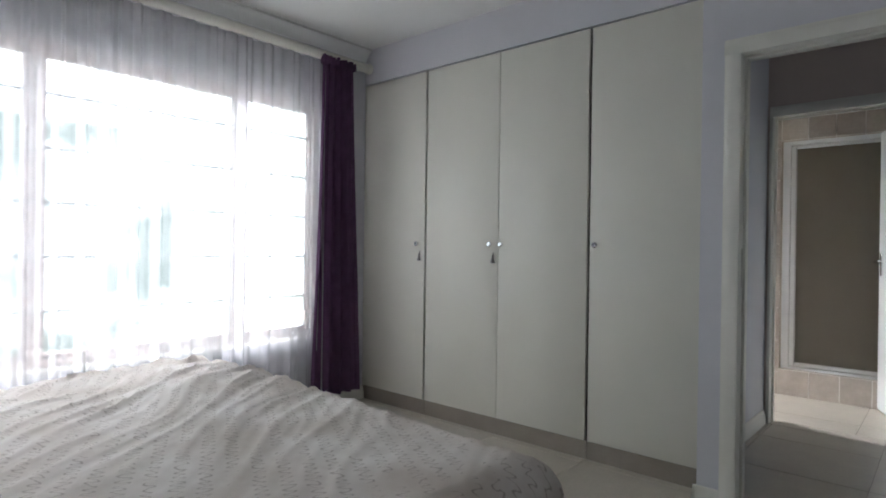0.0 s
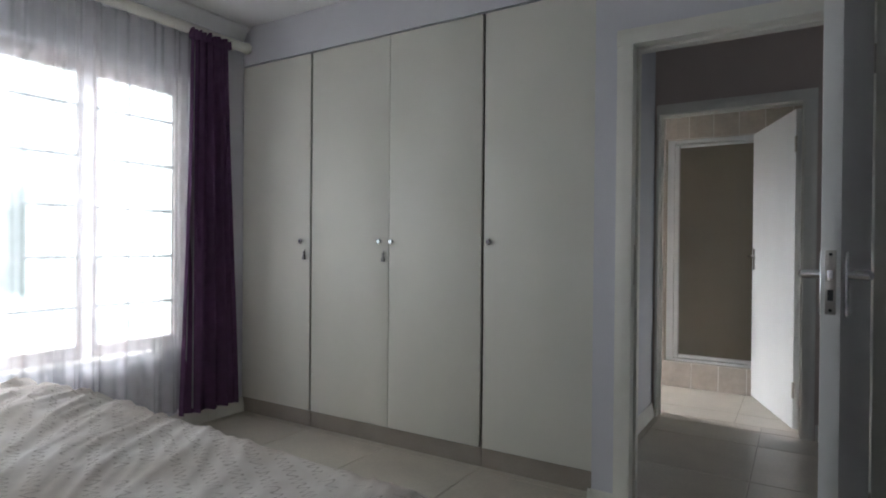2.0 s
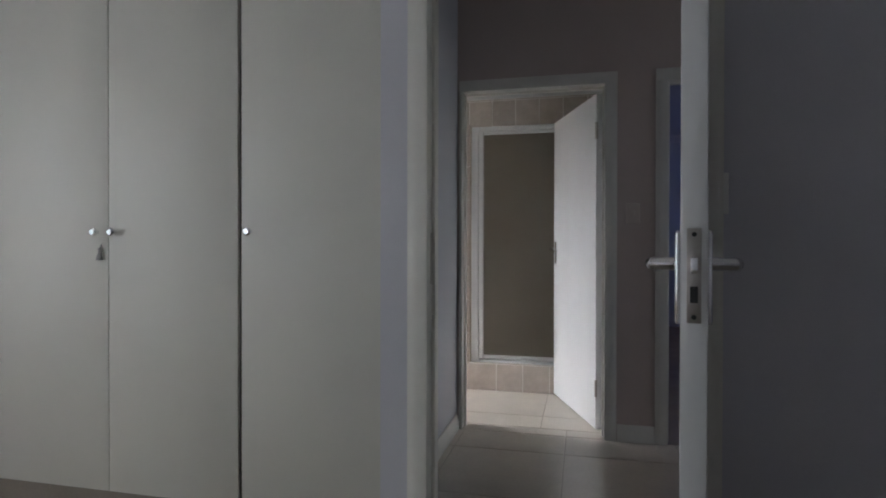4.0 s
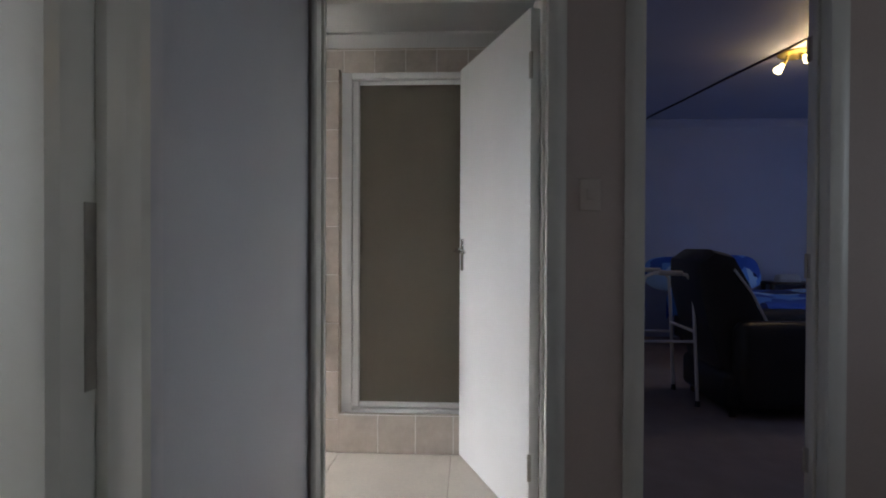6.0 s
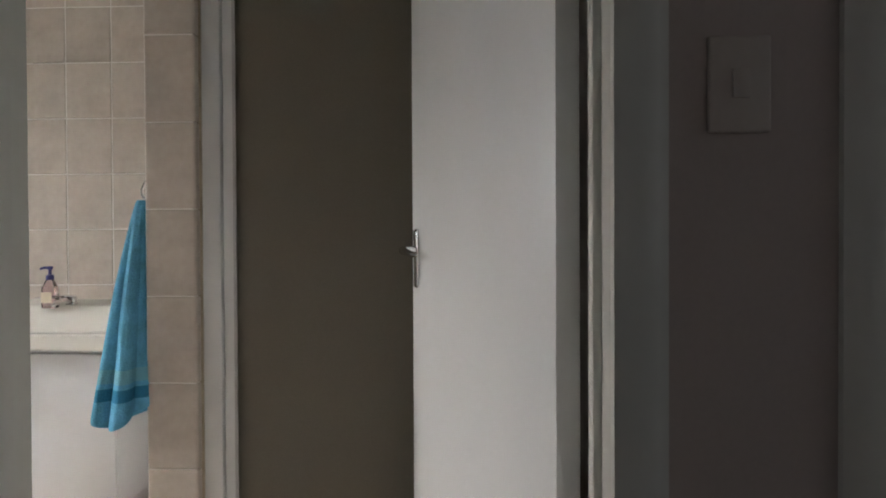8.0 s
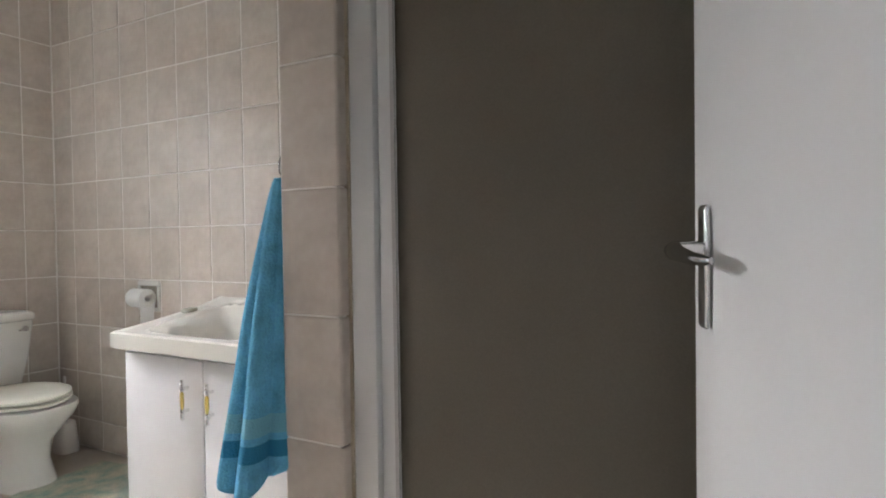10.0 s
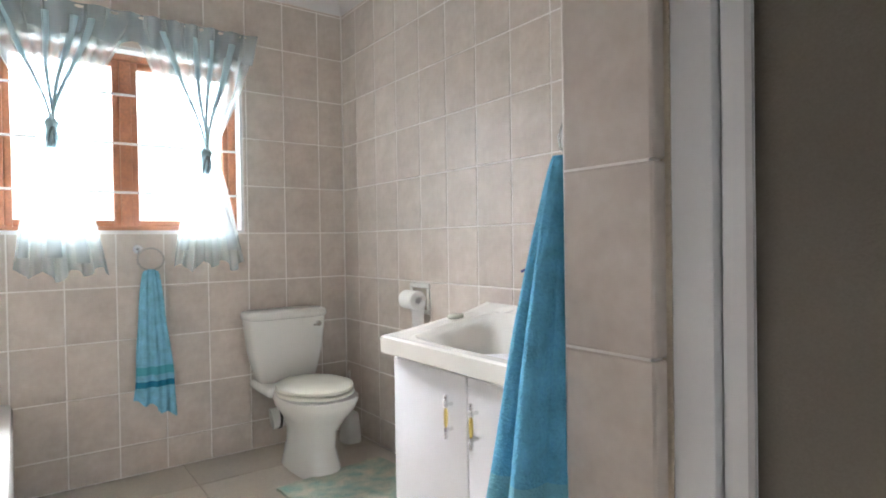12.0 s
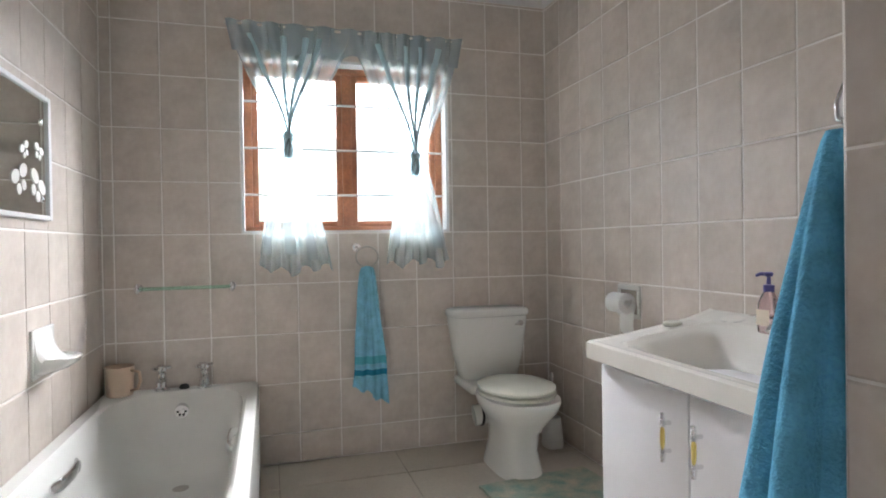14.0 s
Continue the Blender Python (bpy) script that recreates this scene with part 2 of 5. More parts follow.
BLACKC = principled("black_leather", (0.012, 0.011, 0.012), 0.45, var=0.2, fine=160, bump=0.2)
DARKWOOD = principled("dark_wood", (0.05, 0.03, 0.02), 0.4, var=0.2, scale=12, bump=0.08)
CARPET = principled("bedroom_floor", (0.30, 0.25, 0.23), 0.8, var=0.08, fine=300, bump=0.3)
GREYP = principled("grey_plastic", (0.55, 0.55, 0.55), 0.5, var=0.03)
# passage switch: ivory, darkened to stand for the weak light on its wall
SWITCHP = principled("dimmed_switch_plastic", (0.60, 0.52, 0.46), 0.4, var=0.03, bump=0.0)
WHITEP = principled("white_plastic", (0.80, 0.79, 0.75), 0.35, var=0.02, bump=0.0)
IVORYP = principled("ivory_plastic", (0.86, 0.77, 0.62), 0.35, var=0.03, bump=0.0)
CUPP = principled("beige_plastic", (0.74, 0.57, 0.43), 0.35, var=0.03, bump=0.0)
PAPER = principled("tissue", (0.85, 0.85, 0.83), 0.9, var=0.02, fine=300, bump=0.2)
DARKRUB = principled("dark_rubber", (0.03, 0.03, 0.03), 0.6, var=0.1)
TASSEL = principled("grey_tassel", (0.30, 0.29, 0.28), 0.8, var=0.1, fine=300, bump=0.3)
NAVYP = principled("navy_plastic", (0.05, 0.05, 0.22), 0.35, var=0.03, bump=0.0)
LAWN = principled("lawn", (0.07, 0.11, 0.04), 0.9, var=0.3, scale=2, fine=30, bump=0.3)
PLASTER = principled("outer_plaster", (0.6, 0.57, 0.52), 0.8, var=0.05)
SHEERW = sheer("white_voile", (0.88, 0.885, 0.92), 0.63, 0.40)
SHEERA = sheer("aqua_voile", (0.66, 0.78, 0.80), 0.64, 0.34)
# denser gathers, their darkness against the bright window set in the colour
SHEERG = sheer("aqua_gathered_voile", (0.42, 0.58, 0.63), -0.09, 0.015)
# darker copy of the voile: the missing window light behind is in its colour
SHEERV = sheer("aqua_voile_not_backlit", (0.42, 0.51, 0.55), 0.52, 0.08)
CLEAR = glass("clear_glass", (1, 1, 1))
MIRROR = principled("mirror_silver", (0.85, 0.88, 0.86), 0.02, 1.0, var=0.0, bump=0.0)
GLASSG = glass("green_glass", (0.55, 0.85, 0.70), 0.05)
LIQUID = glass("pink_soap", (0.95, 0.75, 0.78), 0.05)
BULB = emitter("bulb_glow", (1.0, 0.74, 0.36), 14.0)


def shower_glass():
    """Obscured bronze-grey acrylic."""
    m = principled("obscure_panel", (0.220, 0.195, 0.152), 0.42, var=0.08, scale=1.5, fine=300, bump=0.25)
    b = m.node_tree.nodes["Principled BSDF"]
    b.inputs["Transmission Weight"].default_value = 0.25
    return m


OBSCURE = shower_glass()


def towel_mat(name, base, stripe, bands):
    """Terry cloth with woven bands at given heights."""
    m = principled(name, base, 0.95, var=0.12, scale=25, fine=190, bump=1.0, spec=0.1)
    nt = m.node_tree
    b = nt.nodes["Principled BSDF"]
    src = b.inputs["Base Color"].links[0].from_socket
    tc = nt.nodes.new("ShaderNodeTexCoord")
    sep = nt.nodes.new("ShaderNodeSeparateXYZ")
    nt.links.new(tc.outputs["Object"], sep.inputs[0])
    for z0, z1, col in bands:
        lo = nt.nodes.new("ShaderNodeMath")
        lo.operation = "GREATER_THAN"
        lo.inputs[1].default_value = z0
        hi = nt.nodes.new("ShaderNodeMath")
        hi.operation = "LESS_THAN"
        hi.inputs[1].default_value = z1
        nt.links.new(sep.outputs["Z"], lo.inputs[0])
        nt.links.new(sep.outputs["Z"], hi.inputs[0])
        mu = nt.nodes.new("ShaderNodeMath")
        mu.operation = "MULTIPLY"
        nt.links.new(lo.outputs[0], mu.inputs[0])
        nt.links.new(hi.outputs[0], mu.inputs[1])
        mx = nt.nodes.new("ShaderNodeMix")
        mx.data_type = "RGBA"
        mx.inputs["B"].default_value = (*col, 1)
        nt.links.new(mu.outputs[0], mx.inputs["Factor"])
        nt.links.new(src, mx.inputs["A"])
        src = mx.outputs["Result"]
    nt.links.new(src, b.inputs["Base Color"])
    return m


TOWEL1 = towel_mat("aqua_terry", (0.15, 0.47, 0.70), None, [(-0.535, -0.495, (0.20, 0.48, 0.60)), (-0.585, -0.55, (0.035, 0.22, 0.38))])
TOWEL2 = towel_mat("aqua_hand_terry", (0.24, 0.56, 0.72), None, [(-0.56, -0.53, (0.02, 0.19, 0.32)), (-0.50, -0.46, (0.10, 0.40, 0.50))])


def duvet_mat():
    """Pale linen print with lines of faint brown handwriting strokes."""
    m = principled("printed_linen", (0.92, 0.87, 0.835), 0.9, var=0.05, scale=4.5, blotch=(0.71, 0.63, 0.57), fine=350, bump=0.25, spec=0.15)
    nt = m.node_tree
    b = nt.nodes["Principled BSDF"]
    src = b.inputs["Base Color"].links[0].from_socket
    tc = nt.nodes.new("ShaderNodeTexCoord")
    mp = nt.nodes.new("ShaderNodeMapping")
    mp.inputs["Rotation"].default_value = (0, 0, radians(28))
    nt.links.new(tc.outputs["Object"], mp.inputs["Vector"])
    def math_node(op, a, b=None):
        n = nt.nodes.new("ShaderNodeMath")
        n.operation = op
        for k, q in enumerate((a, b)):
            if q is None:
                continue
            if isinstance(q, (int, float)):
                n.inputs[k].default_value = q
            else:
                nt.links.new(q, n.inputs[k])
        return n.outputs[0]
    sep = nt.nodes.new("ShaderNodeSeparateXYZ")
    nt.links.new(mp.outputs[0], sep.inputs[0])
    wob = nt.nodes.new("ShaderNodeTexNoise")
    wob.inputs["Scale"].default_value = 15.0
    nt.links.new(tc.outputs["Object"], wob.inputs["Vector"])
    loops = math_node("SINE", math_node("ADD", math_node("MULTIPLY", sep.outputs["X"], 230.0), math_node("MULTIPLY", wob.outputs["Fac"], 11.0)))
    swing = math_node("MULTIPLY", loops, math_node("MULTIPLY", wob.outputs["Fac"], 0.45))
    row = math_node("SUBTRACT", math_node("FRACT", math_node("MULTIPLY", sep.outputs["Y"], 17.0)), 0.5)
    dist = math_node("ABSOLUTE", math_node("SUBTRACT", row, swing))
    line = nt.nodes.new("ShaderNodeMapRange")
    line.inputs["From Min"].default_value, line.inputs["From Max"].default_value = 0.075, 0.025
    nt.links.new(dist, line.inputs["Value"])
    br = nt.nodes.new("ShaderNodeTexNoise")
    br.inputs["Scale"].default_value = 9.0
    nt.links.new(tc.outputs["Object"], br.inputs["Vector"])
    gate = nt.nodes.new("ShaderNodeMapRange")
    gate.inputs["From Min"].default_value, gate.inputs["From Max"].default_value = 0.37, 0.43
    nt.links.new(br.outputs["Fac"], gate.inputs["Value"])
    mu = nt.nodes.new("ShaderNodeMath")
    mu.operation = "MULTIPLY"
    nt.links.new(line.outputs[0], mu.inputs[0])
    nt.links.new(gate.outputs[0], mu.inputs[1])
    mu2 = nt.nodes.new("ShaderNodeMath")
    mu2.operation = "MULTIPLY"
    mu2.inputs[1].default_value = 0.52
    nt.links.new(mu.outputs[0], mu2.inputs[0])
    mx = nt.nodes.new("ShaderNodeMix")
    mx.data_type = "RGBA"
    mx.inputs["B"].default_value = (0.30, 0.22, 0.18, 1)
    nt.links.new(mu2.outputs[0], mx.inputs["Factor"])
    nt.links.new(src, mx.inputs["A"])
    nt.links.new(mx.outputs["Result"], b.inputs["Base Color"])
    return m


DUVET = duvet_mat()


def quilt_mat():
    """Blue quilt print of triangles in three blues."""
    m = principled("blue_quilt", (0.10, 0.22, 0.60), 0.8, var=0.05)
    nt = m.node_tree
    b = nt.nodes["Principled BSDF"]
    tc = nt.nodes.new("ShaderNodeTexCoord")
    vo = nt.nodes.new("ShaderNodeTexVoronoi")
    vo.distance = "MANHATTAN"
    vo.inputs["Scale"].default_value = 4.2
    nt.links.new(tc.outputs["Object"], vo.inputs["Vector"])
    sep = nt.nodes.new("ShaderNodeSeparateColor")
    nt.links.new(vo.outputs["Color"], sep.inputs[0])
    rp = nt.nodes.new("ShaderNodeValToRGB")
    rp.color_ramp.interpolation = "CONSTANT"
    rp.color_ramp.elements[0].color = (0.04, 0.12, 0.55, 1)
    rp.color_ramp.elements[1].position = 0.33
    rp.color_ramp.elements[1].color = (0.14, 0.36, 0.85, 1)
    e = rp.color_ramp.elements.new(0.62)
    e.color = (0.42, 0.68, 0.95, 1)
    e = rp.color_ramp.elements.new(0.85)
    e.color = (0.015, 0.03, 0.16, 1)
    nt.links.new(sep.outputs[0], rp.inputs["Fac"])
    nt.links.new(rp.outputs["Color"], b.inputs["Base Color"])
    return m


QUILT = quilt_mat()


def mat_print():
    m = principled("bath_mat_print", (0.46, 0.43, 0.33), 0.95, var=0.2, scale=14, fine=200, bump=0.8, blotch=(0.22, 0.36, 0.32))
    return m


MATP = mat_print()


def distance_mat(name, dark):
    """Overcast glare with faint washed-out foliage."""
    m = bpy.data.materials.new(name)
    m.use_nodes = True
    nt = m.node_tree
    nt.nodes.clear()
    tc = nt.nodes.new("ShaderNodeTexCoord")
    nz = nt.nodes.new("ShaderNodeTexNoise")
    nz.inputs["Scale"].default_value = 0.9
    nz.inputs["Detail"].default_value = 6
    nt.links.new(tc.outputs["Object"], nz.inputs["Vector"])
    rp = nt.nodes.new("ShaderNodeValToRGB")
    rp.color_ramp.elements[0].position, rp.color_ramp.elements[1].position = 0.45, 0.62
    rp.color_ramp.elements[0].color = (*dark, 1)
    rp.color_ramp.elements[1].color = (0.85, 0.98, 1.04, 1)
    nt.links.new(nz.outputs["Fac"], rp.inputs["Fac"])
    e = nt.nodes.new("ShaderNodeEmission")
    e.inputs["Strength"].default_value = DAY
    nt.links.new(rp.outputs["Color"], e.inputs["Color"])
    o = nt.nodes.new("ShaderNodeOutputMaterial")
    nt.links.new(e.outputs[0], o.inputs["Surface"])
    return m


DISTANCE = distance_mat("bright_distance", (0.55, 0.62, 0.58))
GARDEN = distance_mat("bright_garden", (0.09, 0.12, 0.105))

# ---- plan ----
CEIL = 2.62
XW = -2.41            # bedroom window wall, inner face
YD = -0.17            # bedroom door wall, bedroom face
YH = -0.05            # the same wall, hall face
YB = 1.46             # bathroom door wall, hall face
YI = 1.58             # its inner face
XB = -2.84            # bathroom window wall
YBK = 3.37            # bathroom back wall
YBL = 1.04            # bathroom wall beside the bath
XHR = 0.97            # bathroom wall behind its door


def walls(name, boxes, material, label, category="wall"):
    bm = BM()
    for b in boxes:
        box(bm, *b)
    return structure(name, bm, material, label, category)


# outside
bm = BM()
box(bm, -150, 150, -150, 150, -0.6, -0.2)
structure("ground", bm, LAWN, "mown green lawn around the house", "ground")
bm = BM()
box(bm, -7.05, -7.0, 0.6, 14, -0.3, 7)
structure("backdrop", bm, DISTANCE, "white overcast glare beyond the bathroom window", "backdrop")
bm = BM()
box(bm, -7.05, -7.0, -12, 0.6, -0.3, 7)
structure("backdrop_garden", bm, GARDEN, "overcast glare over washed-out garden foliage", "backdrop")

# floors (bed of grout; tiles are laid on it at the end of the file)
walls("floor", [(XW, 3.2, -4.7, 0.0, -0.2, -0.004), (-0.03, 3.3, 0.0, YB, -0.2, -0.004), (-0.03, 0.97, YB, YI, -0.2, -0.004)],
      GROUTF, "beige grouted tile floor of bedroom and passage", "floor")
walls("floor_bath", [(XB, -0.1, YBL, YBK, -0.2, -0.004), (-0.1, XHR, YI, YBK, -0.2, -0.004)], GROUTF, "beige grouted bathroom tile floor", "floor")
walls("floor_bedroom_far", [(1.09, 6.2, YI, 6.5, -0.2, 0.0), (1.2, 1.945, YB, YI, -0.2, 0.0)], CARPET, "dull brown floor of the far bedroom", "floor")

# ceilings
walls("ceiling", [(XW - 0.2, 3.32, -4.9, YH, CEIL, CEIL + 0.1), (XW - 0.2, -0.14, YH, 0.75, CEIL, CEIL + 0.1), (-0.14, 0.2, YH, 0.0, CEIL - 0.001, CEIL + 0.1)], WHITEC, "plain white bedroom ceiling", "ceiling")
walls("ceiling_hall", [(-0.14, 3.4, YH, YI, CEIL, CEIL + 0.1)], WHITEC, "plain white passage ceiling", "ceiling")
walls("ceiling_bath", [(XB - 0.2, -0.1, YBL - 0.1, YBK + 0.1, CEIL - 0.06, CEIL + 0.1), (-0.1, XHR, YI, YBK + 0.1, CEIL - 0.06, CEIL + 0.1)], WHITEC, "plain white bathroom ceiling", "ceiling")
walls("ceiling_far", [(XHR, 6.3, YI, 6.6, CEIL, CEIL + 0.1)], BLUEROOM, "far bedroom ceiling boards tinted with the room's bluish light", "ceiling")

# bedroom walls
WY0, WY1, WZ0, WZ1 = -3.35, -0.37, 0.51, 2.16     # bedroom window opening
walls("wall_west", [(XW - 0.2, XW, -4.9, WY0, -0.2, CEIL), (XW - 0.2, XW, WY1, 0.7, -0.2, CEIL), (XW - 0.2, XW, WY0, WY1, -0.2, WZ0), (XW - 0.2, XW, WY0, WY1, WZ1, CEIL)],
      LILAC, "pale lilac painted window wall of the bedroom")
walls("wall_south", [(XW, 3.2, -4.9, -4.7, -0.2, CEIL)], LILAC, "pale lilac painted bedroom wall")
walls("wall_east", [(3.2, 3.32, -4.9, YD, -0.2, CEIL)], LILAC, "pale lilac painted bedroom wall")
walls("wall_north", [(0.088, 0.232, YD, 0.03, -0.2, CEIL), (1.09, 3.3, YD, YH, -0.2, CEIL), (0.232, 1.09, YD, YH, 2.015, CEIL)],
      LILAC, "pale lilac painted wall round the bedroom door")
walls("wall_wardrobe_head", [(XW, 0.088, 0.0, 0.12, 2.362, CEIL)], LILAC, "pale lilac painted wall over the built-in wardrobe")
walls("wall_wardrobe_back", [(XW, -0.14, 0.6, 0.72, -0.2, CEIL)], LILAC, "pale lilac painted wall behind the wardrobe")
walls("wall_hall_west", [(-0.14, 0.002, 0.032, YI, -0.2, CEIL)], HALLGLOSS, "pale lilac enamelled wall of the passage")

# passage walls
walls("wall_hall_end", [(0.002, 0.016, YB, YI, -0.2, CEIL), (0.888, 1.192, YB, YI, -0.2, CEIL), (0.016, 0.888, YB, YI, 2.06, CEIL), (1.866, 3.3, YB, YI, -0.2, CEIL), (1.192, 1.866, YB, YI, 2.06, CEIL)],
      HALLWALL, "grey-lilac painted passage wall with two doorways")
# unseen end wall, its opening added for the passage lamp
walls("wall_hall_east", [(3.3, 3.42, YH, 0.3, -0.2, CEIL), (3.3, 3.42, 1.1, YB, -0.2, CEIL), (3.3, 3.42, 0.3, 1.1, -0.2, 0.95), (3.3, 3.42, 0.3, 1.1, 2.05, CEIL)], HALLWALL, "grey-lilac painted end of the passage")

# bathroom walls (grouted faces; tiles follow at the end)
BY0, BY1, BZ0, BZ1 = 1.676, 2.762, 1.18, 2.078
GF = 0.0068          # grout stands this far into the room, the tile faces a little more
walls("wall_bath_window", [(XB - 0.2, XB + GF, YBL - 0.1, BY0, -0.2, CEIL), (XB - 0.2, XB + GF, BY1, YBK + 0.12, -0.2, CEIL), (XB - 0.2, XB + GF, BY0, BY1, -0.2, BZ0), (XB - 0.2, XB + GF, BY0, BY1, BZ1, CEIL)],
      GROUTW, "beige tiled bathroom wall with a window")
walls("wall_bath_back", [(XB, XHR, YBK - GF, YBK + 0.12, -0.2, CEIL)], GROUTW, "beige tiled bathroom back wall")
walls("wall_bath_side", [(XB, -0.1, YBL - 0.1, YBL + GF, -0.2, CEIL)], GROUTW, "beige tiled bathroom wall beside the bath")
# unseen pale facing, added to throw light back onto the shower stub wall
walls("bath_door_wall_bounce", [(0.002, 0.014, YI, YI + 0.008, 0, CEIL), (0.9, XHR, YI, YI + 0.008, 0, CEIL), (0.014, 0.9, YI, YI + 0.008, 2.08, CEIL), (-0.148, -0.14, YBL, YI, 0, CEIL)], GROUTW, "pale untiled skin on the doorway wall, added to bounce light")
walls("wall_bath_east", [(XHR, 1.09, YI, YBK + 0.12, -0.2, CEIL)], GROUTW, "beige tiled bathroom wall behind the door")

# far bedroom walls
FY0, FY1, FZ0, FZ1 = 2.6, 4.6, 0.9, 2.1
walls("wall_far_north", [(1.09, 6.2, 6.5, 6.62, -0.2, CEIL)], BLUEROOM, "blue-grey painted wall of the far bedroom")
walls("wall_far_west", [(0.97, 1.09, YBK + 0.12, 6.62, -0.2, CEIL)], BLUEROOM, "blue-grey painted wall of the far bedroom")
walls("wall_far_east", [(6.2, 6.32, YI, FY0, -0.2, CEIL), (6.2, 6.32, FY1, 6.62, -0.2, CEIL), (6.2, 6.32, FY0, FY1, -0.2, FZ0), (6.2, 6.32, FY0, FY1, FZ1, CEIL)],
      BLUEROOM, "blue-grey painted wall with a window")
walls("wall_far_south", [(3.3, 6.32, YB, YI, -0.2, CEIL)], BLUEROOM, "blue-grey painted wall of the far bedroom")


def profile_run(bm, pts, a, b, out, up):
    """A moulding: profile points (out, up) swept from a to b."""
    a, b, out, up = Vector(a), Vector(b), Vector(out), Vector(up)
    ra = [bm.verts.new(a + out * p + up * q) for p, q in pts]
    rb = [bm.verts.new(b + out * p + up * q) for p, q in pts]
    n = len(pts)
    for k in range(n):
        bm.faces.new((ra[k], ra[(k + 1) % n], rb[(k + 1) % n], rb[k]))
    bm.faces.new(ra)
    bm.faces.new(list(reversed(rb)))
    return bm


COVE = [(0, 0), (0.012, 0), (0.02, 0.018), (0.035, 0.045), (0.06, 0.066), (0.072, 0.07), (0.072, 0.085), (0, 0.085)]
SKIRT = [(0, 0), (0.018, 0), (0.018, 0.05), (0.014, 0.058), (0.014, 0.068), (0.010, 0.076), (0.010, 0.085), (0.004, 0.094), (0, 0.094)]

bm = BM()
z = CEIL - 0.085
profile_run(bm, COVE, (XW, -4.7, z), (XW, 0, z), (1, 0, 0), (0, 0, 1))
structure("cornice", bm, WHITEC, "white coved plaster cornice in the bedroom", "cornice")
bm = BM()
z = CEIL - 0.145
profile_run(bm, COVE, (XB, YBL, z), (XB, YBK, z), (1, 0, 0), (0, 0, 1))
profile_run(bm, COVE, (XB, YBK, z), (XHR, YBK, z), (0, -1, 0), (0, 0, 1))
profile_run(bm, COVE, (XB, YBL, z), (-0.1, YBL, z), (0, 1, 0), (0, 0, 1))
structure("cornice_bath", bm, WHITEC, "white coved plaster cornice in the bathroom", "cornice")
bm = BM()
z = CEIL - 0.085
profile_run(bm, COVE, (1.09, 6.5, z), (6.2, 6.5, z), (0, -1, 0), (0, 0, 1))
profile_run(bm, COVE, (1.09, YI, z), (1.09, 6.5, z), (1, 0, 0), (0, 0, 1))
structure("cornice_far", bm, BLUEROOM, "coved cornice in the far bedroom tinted with its bluish light", "cornice")
bm = BM()
profile_run(bm, SKIRT, (XW, -4.7, 0), (XW, 0.03, 0), (1, 0, 0), (0, 0, 1))
profile_run(bm, SKIRT, (0.073, YD, 0), (0.184, YD, 0), (0, -1, 0), (0, 0, 1))
profile_run(bm, SKIRT, (0.088, YD - 0.018, 0), (0.088, -0.01, 0), (-1, 0, 0), (0, 0, 1))
profile_run(bm, SKIRT, (1.145, YD, 0), (3.2, YD, 0), (0, -1, 0), (0, 0, 1))
profile_run(bm, SKIRT, (0.002, 0.03, 0), (0.002, YB - 0.02, 0), (1, 0, 0), (0, 0, 1))
profile_run(bm, SKIRT, (0.94, YB, 0), (1.142, YB, 0), (0, -1, 0), (0, 0, 1))
structure("baseboard", bm, TRIM, "cream painted moulded skirting board", "baseboard")


def door_trim(name, x0, x1, y_front, y_back, top, label, back=True, left=True, off=0.012):
    """Lining and moulded architraves round a doorway in a wall across y."""
    root = thing(name, 0, 0, 0, label, "door frame", kind="structure")
    t = 0.02
    bm = BM()
    box(bm, x0 - t, x0, y_front - 0.002, y_back + 0.002, 0, top + t, 0.002)
    box(bm, x1, x1 + t, y_front - 0.002, y_back + 0.002, 0, top + t, 0.002)
    box(bm, x0, x1, y_front - 0.002, y_back + 0.002, top, top + t, 0.002)
    part("lining", bm, TRIM, root)
    mid = y_front + 0.045 if off > 0 else y_front + 0.075
    bm = BM()
    box(bm, x0, x0 + 0.012, mid, mid + 0.03, 0, top, 0.002)
    box(bm, x1 - 0.012, x1, mid, mid + 0.03, 0, top, 0.002)
    box(bm, x0 + 0.012, x1 - 0.012, mid, mid + 0.03, top - 0.012, top, 0.002)
    part("door_stop", bm, TRIM, root)
    for s, y in ((-1, y_front), (1, y_back)):
        if s == 1 and not back:
            continue
        bm = BM()
        A = [(0, 0), (0, 0.018), (0.012, 0.02), (0.03, 0.016), (0.045, 0.018), (0.055, 0.012), (0.068, 0.010), (0.068, 0)]
        for xx, d in ((x0, -1), (x1, 1)):
            if xx == x0 and not left and s == -1:
                A2 = [(0, 0), (0, 0.018), (0.008, 0.02), (0.02, 0.014), (0.02, 0)]
            else:
                A2 = A
            profile_run(bm, [(p * d, q) for p, q in A2], (xx, y, 0), (xx, y, top + 0.0), (1, 0, 0), (0, s, 0))
        profile_run(bm, A, (x0 - (0.068 if left or s == 1 else 0.02), y, top), (x1 + 0.068, y, top), (0, 0, 1), (0, s, 0))
        part("architrave", bm, TRIM, root)
    return root


F1 = door_trim("door_frame_1", 0.252, 1.07, YD, YH, 2.0, "cream painted frame of the bedroom doorway")
bm = BM()
box(bm, 0.2515, 0.2535, YD + 0.03, YD + 0.052, 0.99, 1.16)
part("strike_plate", bm, STEEL, F1, "worn steel strike plate")
F2 = door_trim("door_frame_2", 0.036, 0.868, YB, YI, 2.045, "cream painted frame of the bathroom doorway", left=False, back=False)
